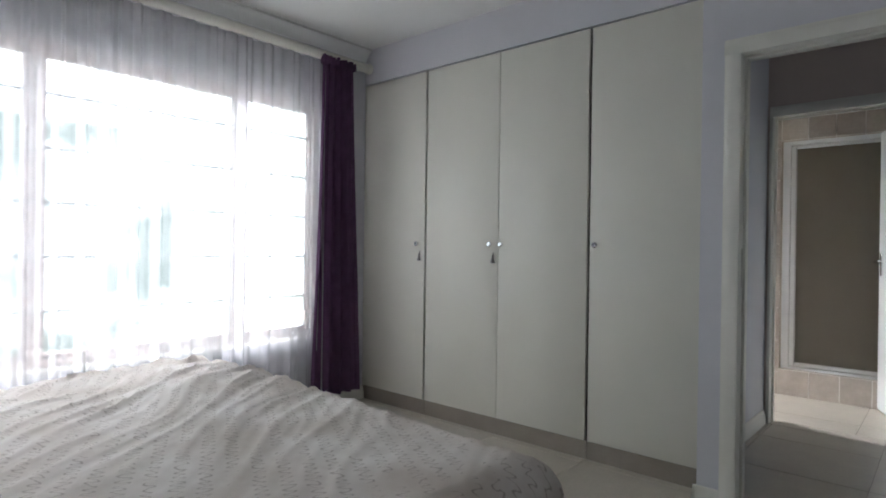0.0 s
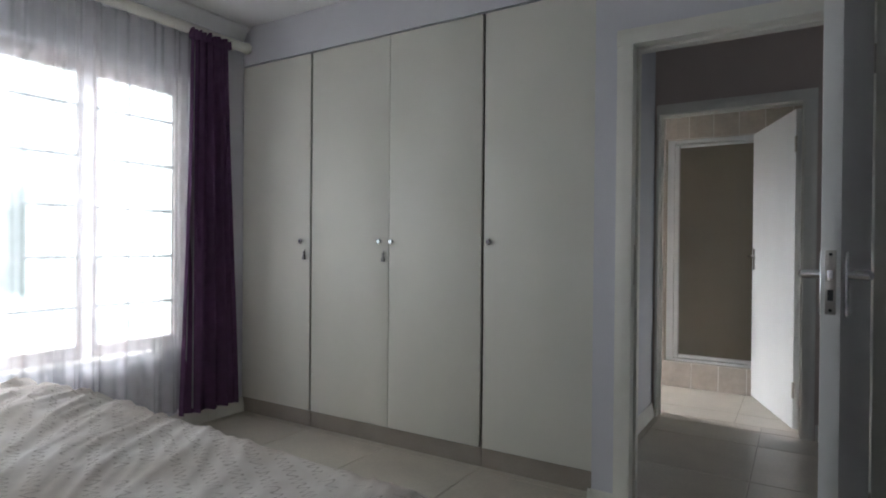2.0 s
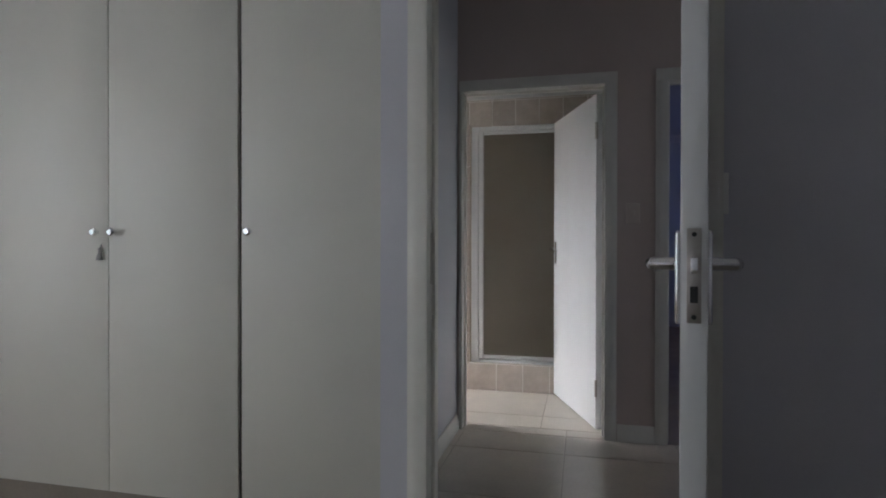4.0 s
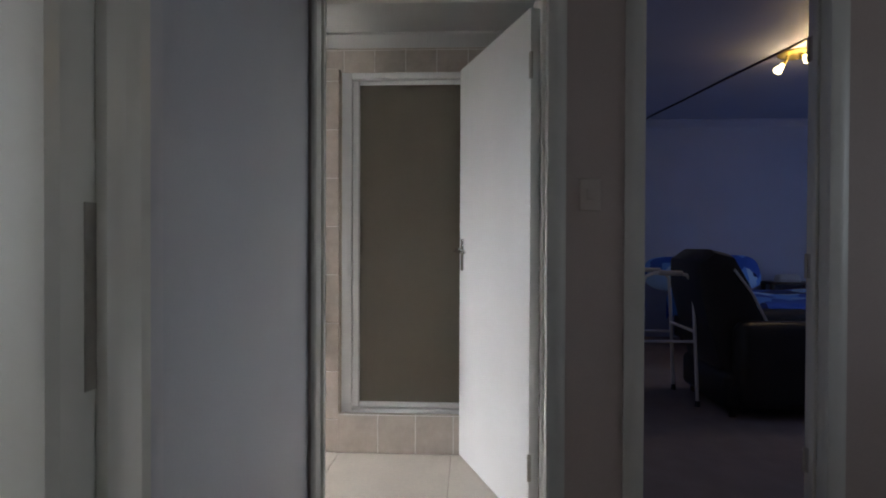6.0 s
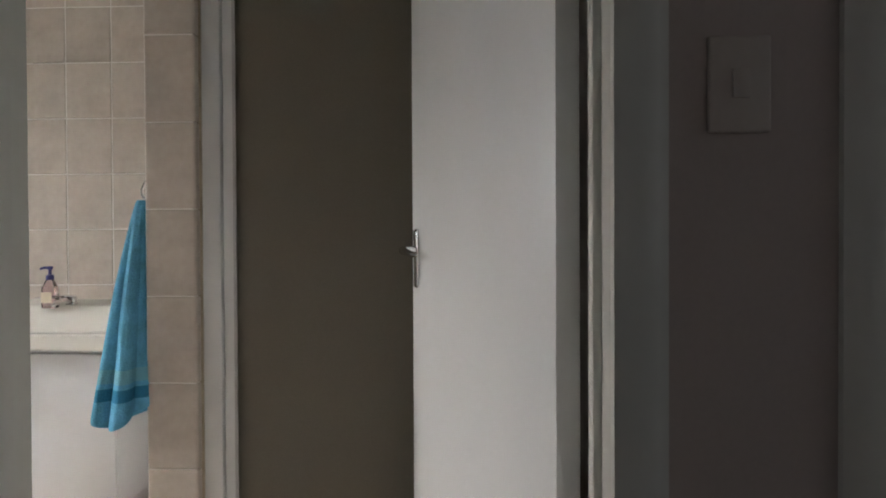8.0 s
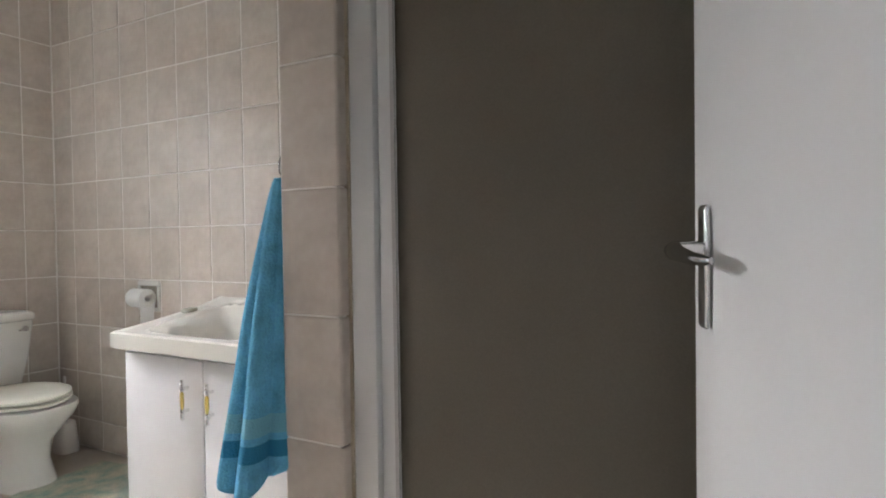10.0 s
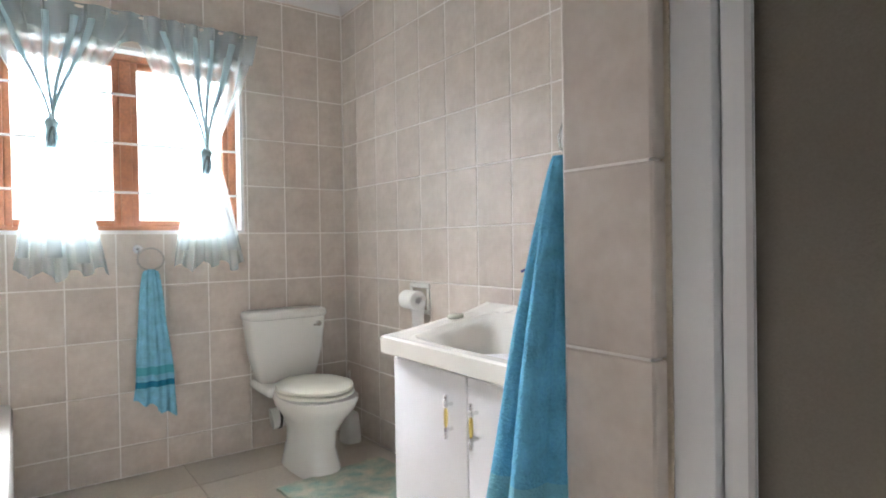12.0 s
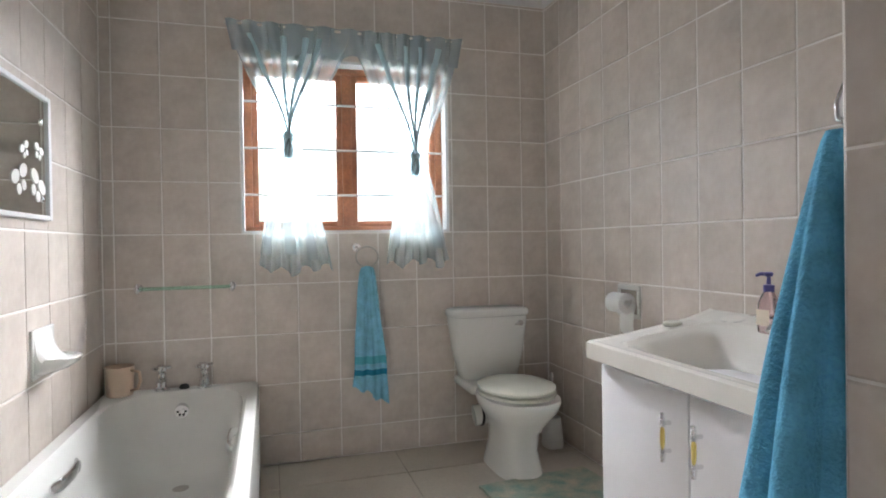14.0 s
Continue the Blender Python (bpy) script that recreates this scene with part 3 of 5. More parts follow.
F3 = door_trim("door_frame_3", 1.212, 1.846, YB, YI, 2.045, "cream painted frame of the far bedroom doorway", back=False)
for zz in (0.28, 1.0, 1.80):
    bm = BM()
    tube(bm, [(1.842, YI - 0.008, zz), (1.842, YI - 0.008, zz + 0.09)], 0.007, 10)
    box(bm, 1.842, 1.847, YI - 0.045, YI - 0.012, zz, zz + 0.09)
    part("hinge", bm, STEEL, F3, "painted butt hinge")


def lever_handle(root, x, y, z, s, d, leaf):
    """Long plate with a lever on the face y; s: which way the face looks; d: which way the lever points."""
    bm = BM()
    box(bm, x - 0.018, x + 0.018, y, y + s * 0.009, z - 0.086, z + 0.076, 0.006, 3)
    p = part("handle_plate", bm, CHROME, leaf, "polished chrome plate")
    bm = BM()
    pts = [(0, 0.008, 0.018), (0, 0.028, 0.018), (0.004, 0.042, 0.018), (0.018, 0.047, 0.017), (0.045, 0.047, 0.014), (0.075, 0.042, 0.010), (0.105, 0.036, 0.008), (0.122, 0.031, 0.008)]
    tube(bm, [(x + d * a, y + s * b, z + c) for a, b, c in pts], [0.012, 0.011, 0.012, 0.012, 0.010, 0.0085, 0.007, 0.004], 14)
    part("lever", bm, CHROME, leaf, "chrome lever")


def leaf_door(name, x, y, rz, width, mirror, label, hz=1.062, material=None):
    """A flush door. Local: the hinge at 0, the leaf along +x, thickness towards +y (mirror -1: towards -y)."""
    root = thing(name, x, y, 0.008, label, "door", rz, kind="structure")
    th = 0.042 * mirror
    bm = BM()
    box(bm, 0.003, width, min(0, th), max(0, th), 0.004, 2.022, 0.003)
    leaf = part("leaf", bm, material or DOORPAINT, root)
    hx = width - 0.062
    lever_handle(root, hx, max(0, th), hz, 1, -1, leaf)
    lever_handle(root, hx, min(0, th), hz, -1, -1, leaf)
    bm = BM()
    yc = th / 2
    box(bm, width - 0.001, width + 0.002, yc - 0.011, yc + 0.011, 0.985, 1.140, 0.0008)
    pl = part("lock_plate", bm, STEEL, leaf, "worn steel lock plate")
    bm = BM()
    box(bm, width + 0.002, width + 0.011, yc - 0.006, yc + 0.006, 1.066, 1.093, 0.002)
    part("latch", bm, CHROME, pl, "bright latch bolt")
    # slot is a raised dark block, its inner shade given by colour
    bm = BM()
    box(bm, width + 0.002, width + 0.003, yc - 0.006, yc + 0.006, 1.018, 1.045, 0.0)
    tube(bm, [(width + 0.001, yc, 1.13), (width + 0.004, yc, 1.13)], 0.004, 10)
    tube(bm, [(width + 0.001, yc, 0.995), (width + 0.004, yc, 0.995)], 0.004, 10)
    part("bolt", bm, DARKRUB, pl, "dark block for the shaded deadbolt slot, and dark screws")
    for zz in (0.2, 1.75):
        bm = BM()
        tube(bm, [(0, 0, zz), (0, 0, zz + 0.1)], 0.008, 10)
        part("hinge", bm, STEEL, root, "dark butt hinge")
    return root


def ang(dx, dy):
    return math.degrees(math.atan2(dy, dx))


# bedroom door, opened into the bedroom; bathroom door, opened into the bathroom
leaf_door("door_1", 1.064, YD - 0.012, ang(0.938 - 1.064, -0.99 - YD + 0.012), 0.815, -1, "white flush bedroom door standing open with chrome levers")
leaf_door("door_2", 0.824, YI + 0.02, ang(0.538 - 0.824, 2.41 - YI - 0.02), 0.858, -1, "white flush bathroom door standing half open", 1.062)


# ---- built-in wardrobe ----
def knob(x, z, leaf):
    bm = BM()
    tube(bm, [(x, 0, z), (x, -0.012, z), (x, -0.018, z), (x, -0.026, z), (x, -0.032, z)], [0.008, 0.008, 0.016, 0.017, 0.011], 16)
    part("knob", bm, CHROME, leaf, "small chrome knob")


def tassel(x, z, leaf):
    bm = BM()
    tube(bm, [(x, -0.004, z + 0.035), (x, -0.007, z + 0.02)], 0.0025, 8)
    tube(bm, [(x, -0.009, z + 0.022), (x, -0.012, z + 0.012), (x, -0.011, z + 0.004), (x, -0.013, z - 0.012), (x, -0.013, z - 0.03)], [0.004, 0.008, 0.006, 0.010, 0.014], 12)
    part("key_tassel", bm, TASSEL, leaf, "grey key tassel")


def wardrobe(x0, x1, doors, label):
    root = thing("wardrobe", 0, 0, 0, label, "wardrobe", group="built-in wardrobe units")
    xe = min(x1, 0.083)
    bm = BM()
    box(bm, x0, x0 + 0.018, 0.022, 0.58, 0.1, 2.358)
    x1 = min(x1, -0.142)
    box(bm, x1 - 0.018, x1, 0.022, 0.58, 0.1, 2.358)
    box(bm, x0 + 0.018, x1 - 0.018, 0.56, 0.578, 0.1, 2.358)
    box(bm, x0 + 0.018, x1 - 0.018, 0.022, 0.56, 2.34, 2.358)
    box(bm, x0 + 0.018, x1 - 0.018, 0.022, 0.56, 0.1, 0.118)
    part("carcass", bm, GAPSHADE, root, "wardrobe carcass blackened for the shade in the door gaps")
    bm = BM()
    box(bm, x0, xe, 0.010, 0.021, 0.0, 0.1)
    part("plinth", bm, PLINTH_RECESS, root, "brown recessed plinth")
    for d0, d1, kx, tz in doors:
        bm = BM()
        box(bm, d0, d1, 0.0, 0.02, 0.102, 2.352, 0.0015)
        lf = part("door", bm, WARD, root)
        knob(kx, 1.17, lf)
        if tz:
            tassel(kx + tz, 1.085, lf)
    return root


wardrobe(-2.405, -1.767, [(-2.402, -1.774, -1.832, 0.02)], "cream laminate single-door built-in wardrobe with a key tassel")
wardrobe(-1.763, -0.550, [(-1.757, -1.155, -1.207, 0.022), (-1.151, -0.557, -1.122, 0)], "cream laminate double-door built-in wardrobe with chrome knobs")
wardrobe(-0.546, 0.085, [(-0.540, 0.081, -0.503, 0)], "cream laminate single-door built-in wardrobe beside the doorway")

# ---- bedroom window ----
win = thing("window_1", XW, 0, 0, "brown wooden casement window with white burglar bars", "window", kind="structure")
def wbox(bm, y0, y1, z0, z1, x0=-0.13, x1=-0.07, bev=0.004):
    box(bm, x0, x1, y0, y1, z0, z1, bev)
bm = BM()
wbox(bm, WY0, WY1, WZ0, WZ0 + 0.05); wbox(bm, WY0, WY1, WZ1 - 0.06, WZ1)
for y in (WY0, -2.105, -0.995, WY1 - 0.06):
    wbox(bm, y, y + 0.055, WZ0 + 0.05, WZ1 - 0.06)
part("window_frame", bm, WOODG, win, "weathered brown timber frame")
for y0, y1 in ((WY0 + 0.055, -2.105), (-2.05, -0.995), (-0.94, WY1 - 0.06)):
    bm = BM()
    a, b = WZ0 + 0.05, WZ1 - 0.06
    wbox(bm, y0, y0 + 0.022, a, b, -0.12, -0.08); wbox(bm, y1 - 0.022, y1, a, b, -0.12, -0.08)
    wbox(bm, y0 + 0.022, y1 - 0.022, a, a + 0.022, -0.12, -0.08); wbox(bm, y0 + 0.022, y1 - 0.022, b - 0.022, b, -0.12, -0.08)
    sash = part("sash", bm, WOODG, win)
    bm = BM()
    box(bm, -0.102, -0.098, y0 + 0.022, y1 - 0.022, a + 0.022, b - 0.022)
    pane = part("pane", bm, CLEAR, sash, "clear glass pane")
    pane.visible_shadow = False
bm = BM()
box(bm, -0.07, 0.012, WY0 - 0.01, WY1 + 0.01, WZ0 - 0.02, WZ0 + 0.004, 0.003)
part("window_sill", bm, TRIM, win, "white painted sill")
for k in range(5):
    zz = 0.80 + k * 0.272
    bm = BM()
    tube(bm, [(-0.04, WY0 + 0.01, zz), (-0.04, WY1 - 0.01, zz)], 0.0085, 8)
    part("burglar_bar", bm, BAR, win, "thin white horizontal bar")
for y in (-3.0, -2.6, -1.80, -1.40, -0.757):
    bm = BM()
    tube(bm, [(-0.052, y, WZ0), (-0.052, y, WZ1)], 0.005, 8)
    part("burglar_bar", bm, BAR, win, "thin white upright bar")

# curtain rail box, net curtain, purple drapes
rail = thing("curtain_rail", XW, -0.06, 2.43, "white wooden curtain rail above the window", "curtain rail")
bm = BM()
tube(bm, [(0.085, -3.6, 0.03), (0.085, 0.0, 0.03)], 0.032, 16)
tube(bm, [(0.085, 0.0, 0.03), (0.085, 0.012, 0.03), (0.085, 0.02, 0.03), (0.085, 0.035, 0.03)], [0.022, 0.036, 0.040, 0.034], 16)
part("pole", bm, TRIM, rail)
for y in (-0.04, -1.8, -3.5):
    bm = BM()
    box(bm, 0.0, 0.085, y - 0.01, y + 0.01, 0.015, 0.045, 0.003)
    part("bracket", bm, TRIM, rail)


def drape(y0, y1, z0, z1, x, amp, folds, seed, gather=0.0):
    """A hanging cloth with soft irregular folds."""
    def f(u, v):
        y = y0 + (y1 - y0) * u
        n1 = noise.noise(Vector((u * folds * 0.45 + seed, seed * 1.7, 0.2)))
        n2 = noise.noise(Vector((u * 7 + seed, v * 1.2, 3.1)))
        ph = u * folds * 2 * math.pi + 3.4 * n1
        k = 0.5 + 0.5 * v
        a = amp * (0.7 + 0.6 * n2) * k
        lean = 0.05 * gather * v * (u - 0.5) * math.sin(v * 2.4)
        y += gather * ((u - 0.4) * 0.14 * (v - 0.55) - 0.02 * math.sin(v * math.pi) * (u - 0.5))
        return (x + a * math.sin(ph) + 0.3 * amp * math.sin(ph * 2.3 + seed), y + 0.4 * a * math.cos(ph) + lean, z1 + (z0 - z1) * v + 0.012 * n1 * v)
    return f


bm = BM()
sheet(bm, 420, 26, drape(-3.5, -0.36, 0.14, 2.425, XW + 0.075, 0.034, 24, 3.3))
single("net_curtain", bm, SHEERW, "sheer white net curtain hanging over the bedroom window", "curtain")
bm = BM()
sheet(bm, 110, 30, drape(-0.505, -0.165, 0.11, 2.44, XW + 0.10, 0.036, 4.6, 8.1, 1.0), 0.004)
dp = single("drape", bm, PURPLE, "dark purple cloth curtain drawn aside", "curtain")
bm = BM()
sheet(bm, 120, 5, lambda u, v: (XW + 0.10 + (0.040 + 0.006 * v) * math.sin(u * 58 + 1.5 * math.sin(u * 7)), -0.482 + 0.275 * u, 2.452 - 0.055 * v + 0.006 * math.sin(u * 31)), 0.004)
part("heading", bm, PURPLE, dp, "gathered purple heading ruffle")

# ---- bed with rumpled duvet ----
bed = thing("bed", -0.83, -2.5, 0, "low double bed under a rumpled printed duvet", "bed")
bm = BM()
box(bm, -0.94, 0.94, -1.05, 0.92, 0.06, 0.30, 0.02)
part("base", bm, DARKWOOD, bed, "dark bed base")
bm = BM()
box(bm, -0.95, 0.95, -1.05, 0.93, 0.30, 0.535, 0.05, 4)
part("mattress", bm, PAPER, bed, "white mattress")
for sx in (-0.85, 0.85):
    for sy in (-0.95, 0.83):
        bm = BM()
        tube(bm, [(sx, sy, 0), (sx, sy, 0.08)], [0.03, 0.035], 12)
        part("leg", bm, DARKWOOD, bed)


def duvet_f(u, v):
    # u across the bed, v from head to foot
    w, l = 2.5, 2.55
    px, py = (u - 0.5) * w, -1.12 + v * l
    hx, hy, r = 1.0, 0.985, 0.10
    drop = 0.0
    x, y = px, py
    ex, ey = abs(px) - (hx - r), py - (hy - r)
    def bend(e):
        if e <= 0:
            return 0.0, 0.0, False
        q = r * math.pi / 2
        if e < q:
            a = e / r
            return r * math.sin(a), r * (1 - math.cos(a)), True
        return r, r + (e - q), True
    bx, dx, ox = bend(ex)
    by, dy, oy = bend(ey)
    if ox:
        x = math.copysign(hx - r + bx, px)
    if oy:
        y = hy - r + by
    drop = max(dx, dy)
    if ox and oy:
        s = 1.0 - 0.19 * min(1, min(dx, dy) / 0.25)
        x, y = x * s + x * 0.0 + (1 - s) * math.copysign(hx - r, px), y * s + (1 - s) * (hy - r)
        drop = max(dx, dy) + 0.25 * min(dx, dy)
    top = 0.60
    p = Vector((px * 1.0, py * 1.0, 0))
    # long creases raking across the bed, plus crumples along the far left
    g = noise.noise(Vector((px * 2.2, py * 2.2, 5.0)))
    d = 0.80 * px + 0.60 * py + 0.13 * g
    al = 0.80 * py - 0.60 * px
    c = noise.noise(Vector((d * 10.5, al * 1.1, 1.0)))
    ridge = (1 - abs(c)) ** 5 + 0.6 * (1 - abs(noise.noise(Vector((d * 22, al * 2.4, 4.0))))) ** 4
    rump = max(0.0, min(1, 0.32 - px * 0.50 + py * 0.30))
    fine = (1 - abs(noise.noise(Vector((px * 11 + 2 * g, py * 8, 2.0))))) ** 2
    tiny = (1 - abs(noise.noise(Vector((px * 19 + 3 * c, py * 15, 8.0))))) ** 2
    h = 0.014 * g + 0.013 * ridge * (0.05 + rump * 2.0) + 0.014 * fine * rump * rump + 0.0035 * tiny * (0.15 + rump)
    edge = 1.0 - 0.6 * min(1.0, max(dx, dy) / 0.08)
    z = top - drop - 0.035 * max(0.0, -px - 0.3) / 0.7 + h * edge + 0.016 * math.exp(-((px + 0.45) ** 2 + (py - 0.7) ** 2) / 0.12)
    z = max(z, 0.05)
    if ox:
        x += math.copysign(0.03 * min(1, dx / 0.3) * math.sin(py * 13 + 2 * g), px)
    if oy:
        y += 0.03 * min(1, dy / 0.3) * math.sin(px * 12 + 3 * g)
    return (x, y, z)


bm = BM()
sheet(bm, 240, 240, duvet_f)
for v in bm.verts:
    v.co += Vector((-0.83, -2.5, 0))
single("duvet", bm, DUVET, "crumpled beige duvet printed with handwriting, lying on the bed", "duvet")

# light switch behind the bedroom door, and in the passage
def switch(x, y, z, w, h, material, label):
    root = thing("light_switch", x, y, z, label, "light switch")
    bm = BM()
    box(bm, -w / 2, w / 2, -0.009, 0, -h / 2, h / 2, 0.004, 3)
    part("plate", bm, material, root)
    bm = BM()
    box(bm, -0.011, 0.011, -0.014, -0.009, -0.018, 0.018, 0.002)
    part("rocker", bm, material, root)


switch(1.115, YD, 1.27, 0.075, 0.12, WHITEP, "white plastic light switch behind the bedroom door")
switch(1.022, YB, 1.30, 0.075, 0.118, SWITCHP, "beige light switch between the two doorways, dimmed in its colour")

# ---- bathroom: shower ----
stub = walls("shower_stub_wall", [(-0.258, -0.1132, 2.4272, YBK - 0.009, 0.0, 2.052)], GROUTW, "beige tiled low wall at the side of the shower")
kerb = walls("shower_kerb", [(-0.119, XHR - 0.009, 2.4272, 2.62, 0.0, 0.2065)], GROUTW, "beige tiled shower kerb", "kerb")
bm = BM()
box(bm, -0.117, XHR - 0.01, 2.62, YBK - 0.01, 0.0, 0.06, 0.01)
structure("shower_tray", bm, CERAMIC, "white shower tray behind the panel", "shower tray")
sh = thing("shower_screen", 0, 2.490, 0.208, "white aluminium shower screen with obscured bronze panels", "shower screen")
bm = BM()
box(bm, -0.104, -0.044, -0.035, 0.035, 0, 1.83, 0.004)
box(bm, XHR - 0.044, XHR - 0.011, -0.035, 0.035, 0, 1.83, 0.004)
box(bm, -0.044, XHR - 0.044, -0.035, 0.035, 1.796, 1.83, 0.004)
box(bm, -0.044, XHR - 0.044, -0.035, 0.035, 0, 0.022, 0.004)
part("outer_frame", bm, ALU, sh, "white outer frame")
bm = BM()
box(bm, -0.042, -0.006, -0.022, 0.012, 0.028, 1.79, 0.005)
box(bm, 0.60, 0.634, -0.022, 0.012, 0.028, 1.79, 0.005)
box(bm, -0.006, 0.60, -0.022, 0.012, 1.768, 1.79, 0.005)
box(bm, -0.006, 0.60, -0.022, 0.012, 0.028, 0.056, 0.005)
df = part("door_frame", bm, ALU, sh, "white door frame")
bm = BM()
box(bm, -0.010, -0.002, -0.024, -0.019, 0.03, 1.788)
part("seal", bm, GREYP, df, "grey rubber seal")
bm = BM()
box(bm, -0.006, 0.60, -0.008, -0.002, 0.056, 1.768)
part("panel", bm, OBSCURE, df, "bronze obscured panel")
bm = BM()
box(bm, -0.1125, -0.098, -0.0405, -0.0352, 0.003, 1.83, 0.002)
part("sealant", bm, SEALANT, sh, "yellowed silicone bead")
bm = BM()
box(bm, 0.634, XHR - 0.044, -0.006, 0.0, 0.022, 1.796)
part("panel", bm, OBSCURE, sh, "bronze obscured panel")

# towel on a hook
hook = thing("towel_hook", -0.258, 2.452, 1.272, "small chrome towel hook", "hook")
bm = BM()
tube(bm, [(0, 0, 0.028), (-0.005, 0, 0.028)], 0.014, 14)
tube(bm, [(-0.002, 0, 0.03), (-0.016, 0, 0.02), (-0.024, -0.002, 0.0), (-0.022, -0.003, -0.02), (-0.012, -0.004, -0.026), (-0.026, -0.005, 0.035)][:5], 0.0045, 10)
part("prong", bm, CHROME, hook)


def towel_f(length, w0, w1, d0, d1, folds, seed, slant=0.0):
    """A towel gathered at the top, falling in folds; x across the folds."""
    def f(u, v):
        a = 2 * math.pi * u
        spread = v ** 0.75
        hx, hy = w0 + (w1 - w0) * spread, d0 + (d1 - d0) * spread
        wob = 1 + 0.55 * spread * (abs(math.sin(a * folds / 2 + seed)) - 0.6) + 0.08 * noise.noise(Vector((math.cos(a) * 2, math.sin(a) * 2, v * 3 + seed)))
        e = 1.0 if v < 0.995 else 0.98
        hem = (0.02 * math.sin(a * 2 + seed) + slant * math.cos(a)) * v
        return (hx * math.cos(a) * wob * e, hy * math.sin(a) * wob * e, -length * v + hem)
    return f


bm = BM()
sheet(bm, 96, 60, towel_f(0.645, 0.012, 0.068, 0.014, 0.085, 5, 1.2, 0.012))
bmesh.ops.remove_doubles(bm, verts=bm.verts, dist=1e-5)
for v in bm.verts:
    k = max(0, -v.co.z) / 0.645
    v.co += Vector((-0.026 - 0.046 * k ** 0.8, -0.024 * k, 0))
tw = single("hanging_towel", bm, TOWEL1, "aqua blue terry bath towel hanging from the hook", "towel")
tw.location = (-0.258, 2.452, 1.24)

# ---- vanity with moulded basin ----
van = thing("vanity", -1.08, 3.099, 0, "white two-door bathroom vanity cabinet", "vanity")
bm = BM()
box(bm, -0.435, 0.435, -0.19, 0.258, 0.09, 0.71, 0.002)
box(bm, -0.40, 0.40, -0.15, 0.258, 0.0, 0.09)
part("body", bm, VANWHITE, van)
for x0, x1, hx in ((-0.433, -0.003, -0.077), (0.003, 0.433, 0.050)):
    bm = BM()
    box(bm, x0, x1, -0.208, -0.191, 0.095, 0.69, 0.004)
    d = part("door", bm, VANWHITE, van)
    h = None
    for zz, s in ((0.510, -1), (0.590, 1)):
        bm = BM()
        tube(bm, [(hx, -0.207, zz), (hx, -0.236, zz)], [0.006, 0.005], 10)
        q = [(0.002, -0.012), (0.007, -0.008), (0.004, -0.003), (0.008, 0.0), (0.004, 0.003), (0.007, 0.008), (0.004, 0.012), (0.006, 0.018), (0.003, 0.023), (0.0055, 0.028), (0.001, 0.033)]
        lathe(bm, sorted([(r * 1.35, zz + s * k) for r, k in q], key=lambda e: e[1]), hx, -0.234, 12)
        h = part("handle_mount", bm, CHROME, d, "turned chrome handle end")
    bm = BM()
    lathe(bm, [(0.0045, 0.521), (0.0065, 0.530), (0.007, 0.550), (0.0065, 0.570), (0.0045, 0.579)], hx, -0.234, 12)
    part("grip", bm, BRASS, d, "yellow porcelain grip")


def basin_top(bm, cx, cy, hx, hy, zt, th):
    """One-piece top: raised back ledge, soap hollow, rounded rectangular bowl."""
    nu, nv = 110, 70
    def f(u, v):
        x, y = -hx + 2 * hx * u, -hy + 2 * hy * v
        z = zt
        bx, by = (x - 0.03) / (hx * 0.85), (y + 0.018) / (hy * 0.78)
        q = (abs(bx) ** 7 + abs(by) ** 7) ** (1 / 7)
        if q < 1:
            s = min(1, (1 - q) / 0.78)
            z -= 0.12 * (s * s * (3 - 2 * s)) + 0.006 * min(1, (1 - q) / 0.05)
        lip = min(x + hx, hx - x, y + hy)
        if lip < 0.012:
            z -= 0.007 * (1 - lip / 0.012) ** 2
        if 0.012 < lip and q >= 1:
            z -= 0.004 * min(1, (lip - 0.012) / 0.01)
        back = (y - hy * 0.60) / (hy * 0.40)
        if back > 0:
            z += 0.012 * min(1, back)
        for sx in (-0.62, 0.62):
            r = math.hypot((x - sx * hx) / 0.045, (y - hy * 0.80) / 0.03)
            if r < 1:
                z -= 0.008 * (1 - r * r)
        z += 0.075 * v ** 1.2
        return (cx + x, cy + y, z)
    vs = [[bm.verts.new(f(i / nu, j / nv)) for j in range(nv + 1)] for i in range(nu + 1)]
    for i in range(nu):
        for j in range(nv):
            bm.faces.new((vs[i][j], vs[i + 1][j], vs[i + 1][j + 1], vs[i][j + 1]))
    rim = [vs[i][0] for i in range(nu + 1)] + [vs[nu][j] for j in range(1, nv + 1)] + [vs[i][nv] for i in range(nu - 1, -1, -1)] + [vs[0][j] for j in range(nv - 1, 0, -1)]
    low = [bm.verts.new((v.co.x, v.co.y, zt - th)) for v in rim]
    n = len(rim)
    for k in range(n):
        bm.faces.new((rim[k], low[k], low[(k + 1) % n], rim[(k + 1) % n]))
    return bm


bm = BM()
basin_top(bm, 0, 0, 0.452, 0.257, 0.772, 0.062)
top = single("washbasin", bm, BASIN, "glossy ivory one-piece vanity basin top", "basin")
top.location = (-1.08, 3.103, 0)
bm = BM()
lathe(bm, [(0.0, 0.0), (0.02, 0.0), (0.022, 0.004), (0.014, 0.006), (0.0, 0.005)][1:], 0, 0, 20)
for v in bm.verts:
    v.co += Vector((0.03, -0.02, 0.680))
part("waste", bm, CHROME, top, "chrome basin waste")

tap = thing("basin_mixer", -1.09, 3.30, 0.8375, "chrome single-lever basin mixer tap", "tap")
bm = BM()
lathe(bm, [(0.026, 0), (0.026, 0.005), (0.020, 0.010), (0.020, 0.026), (0.016, 0.031)], 0, 0, 20)
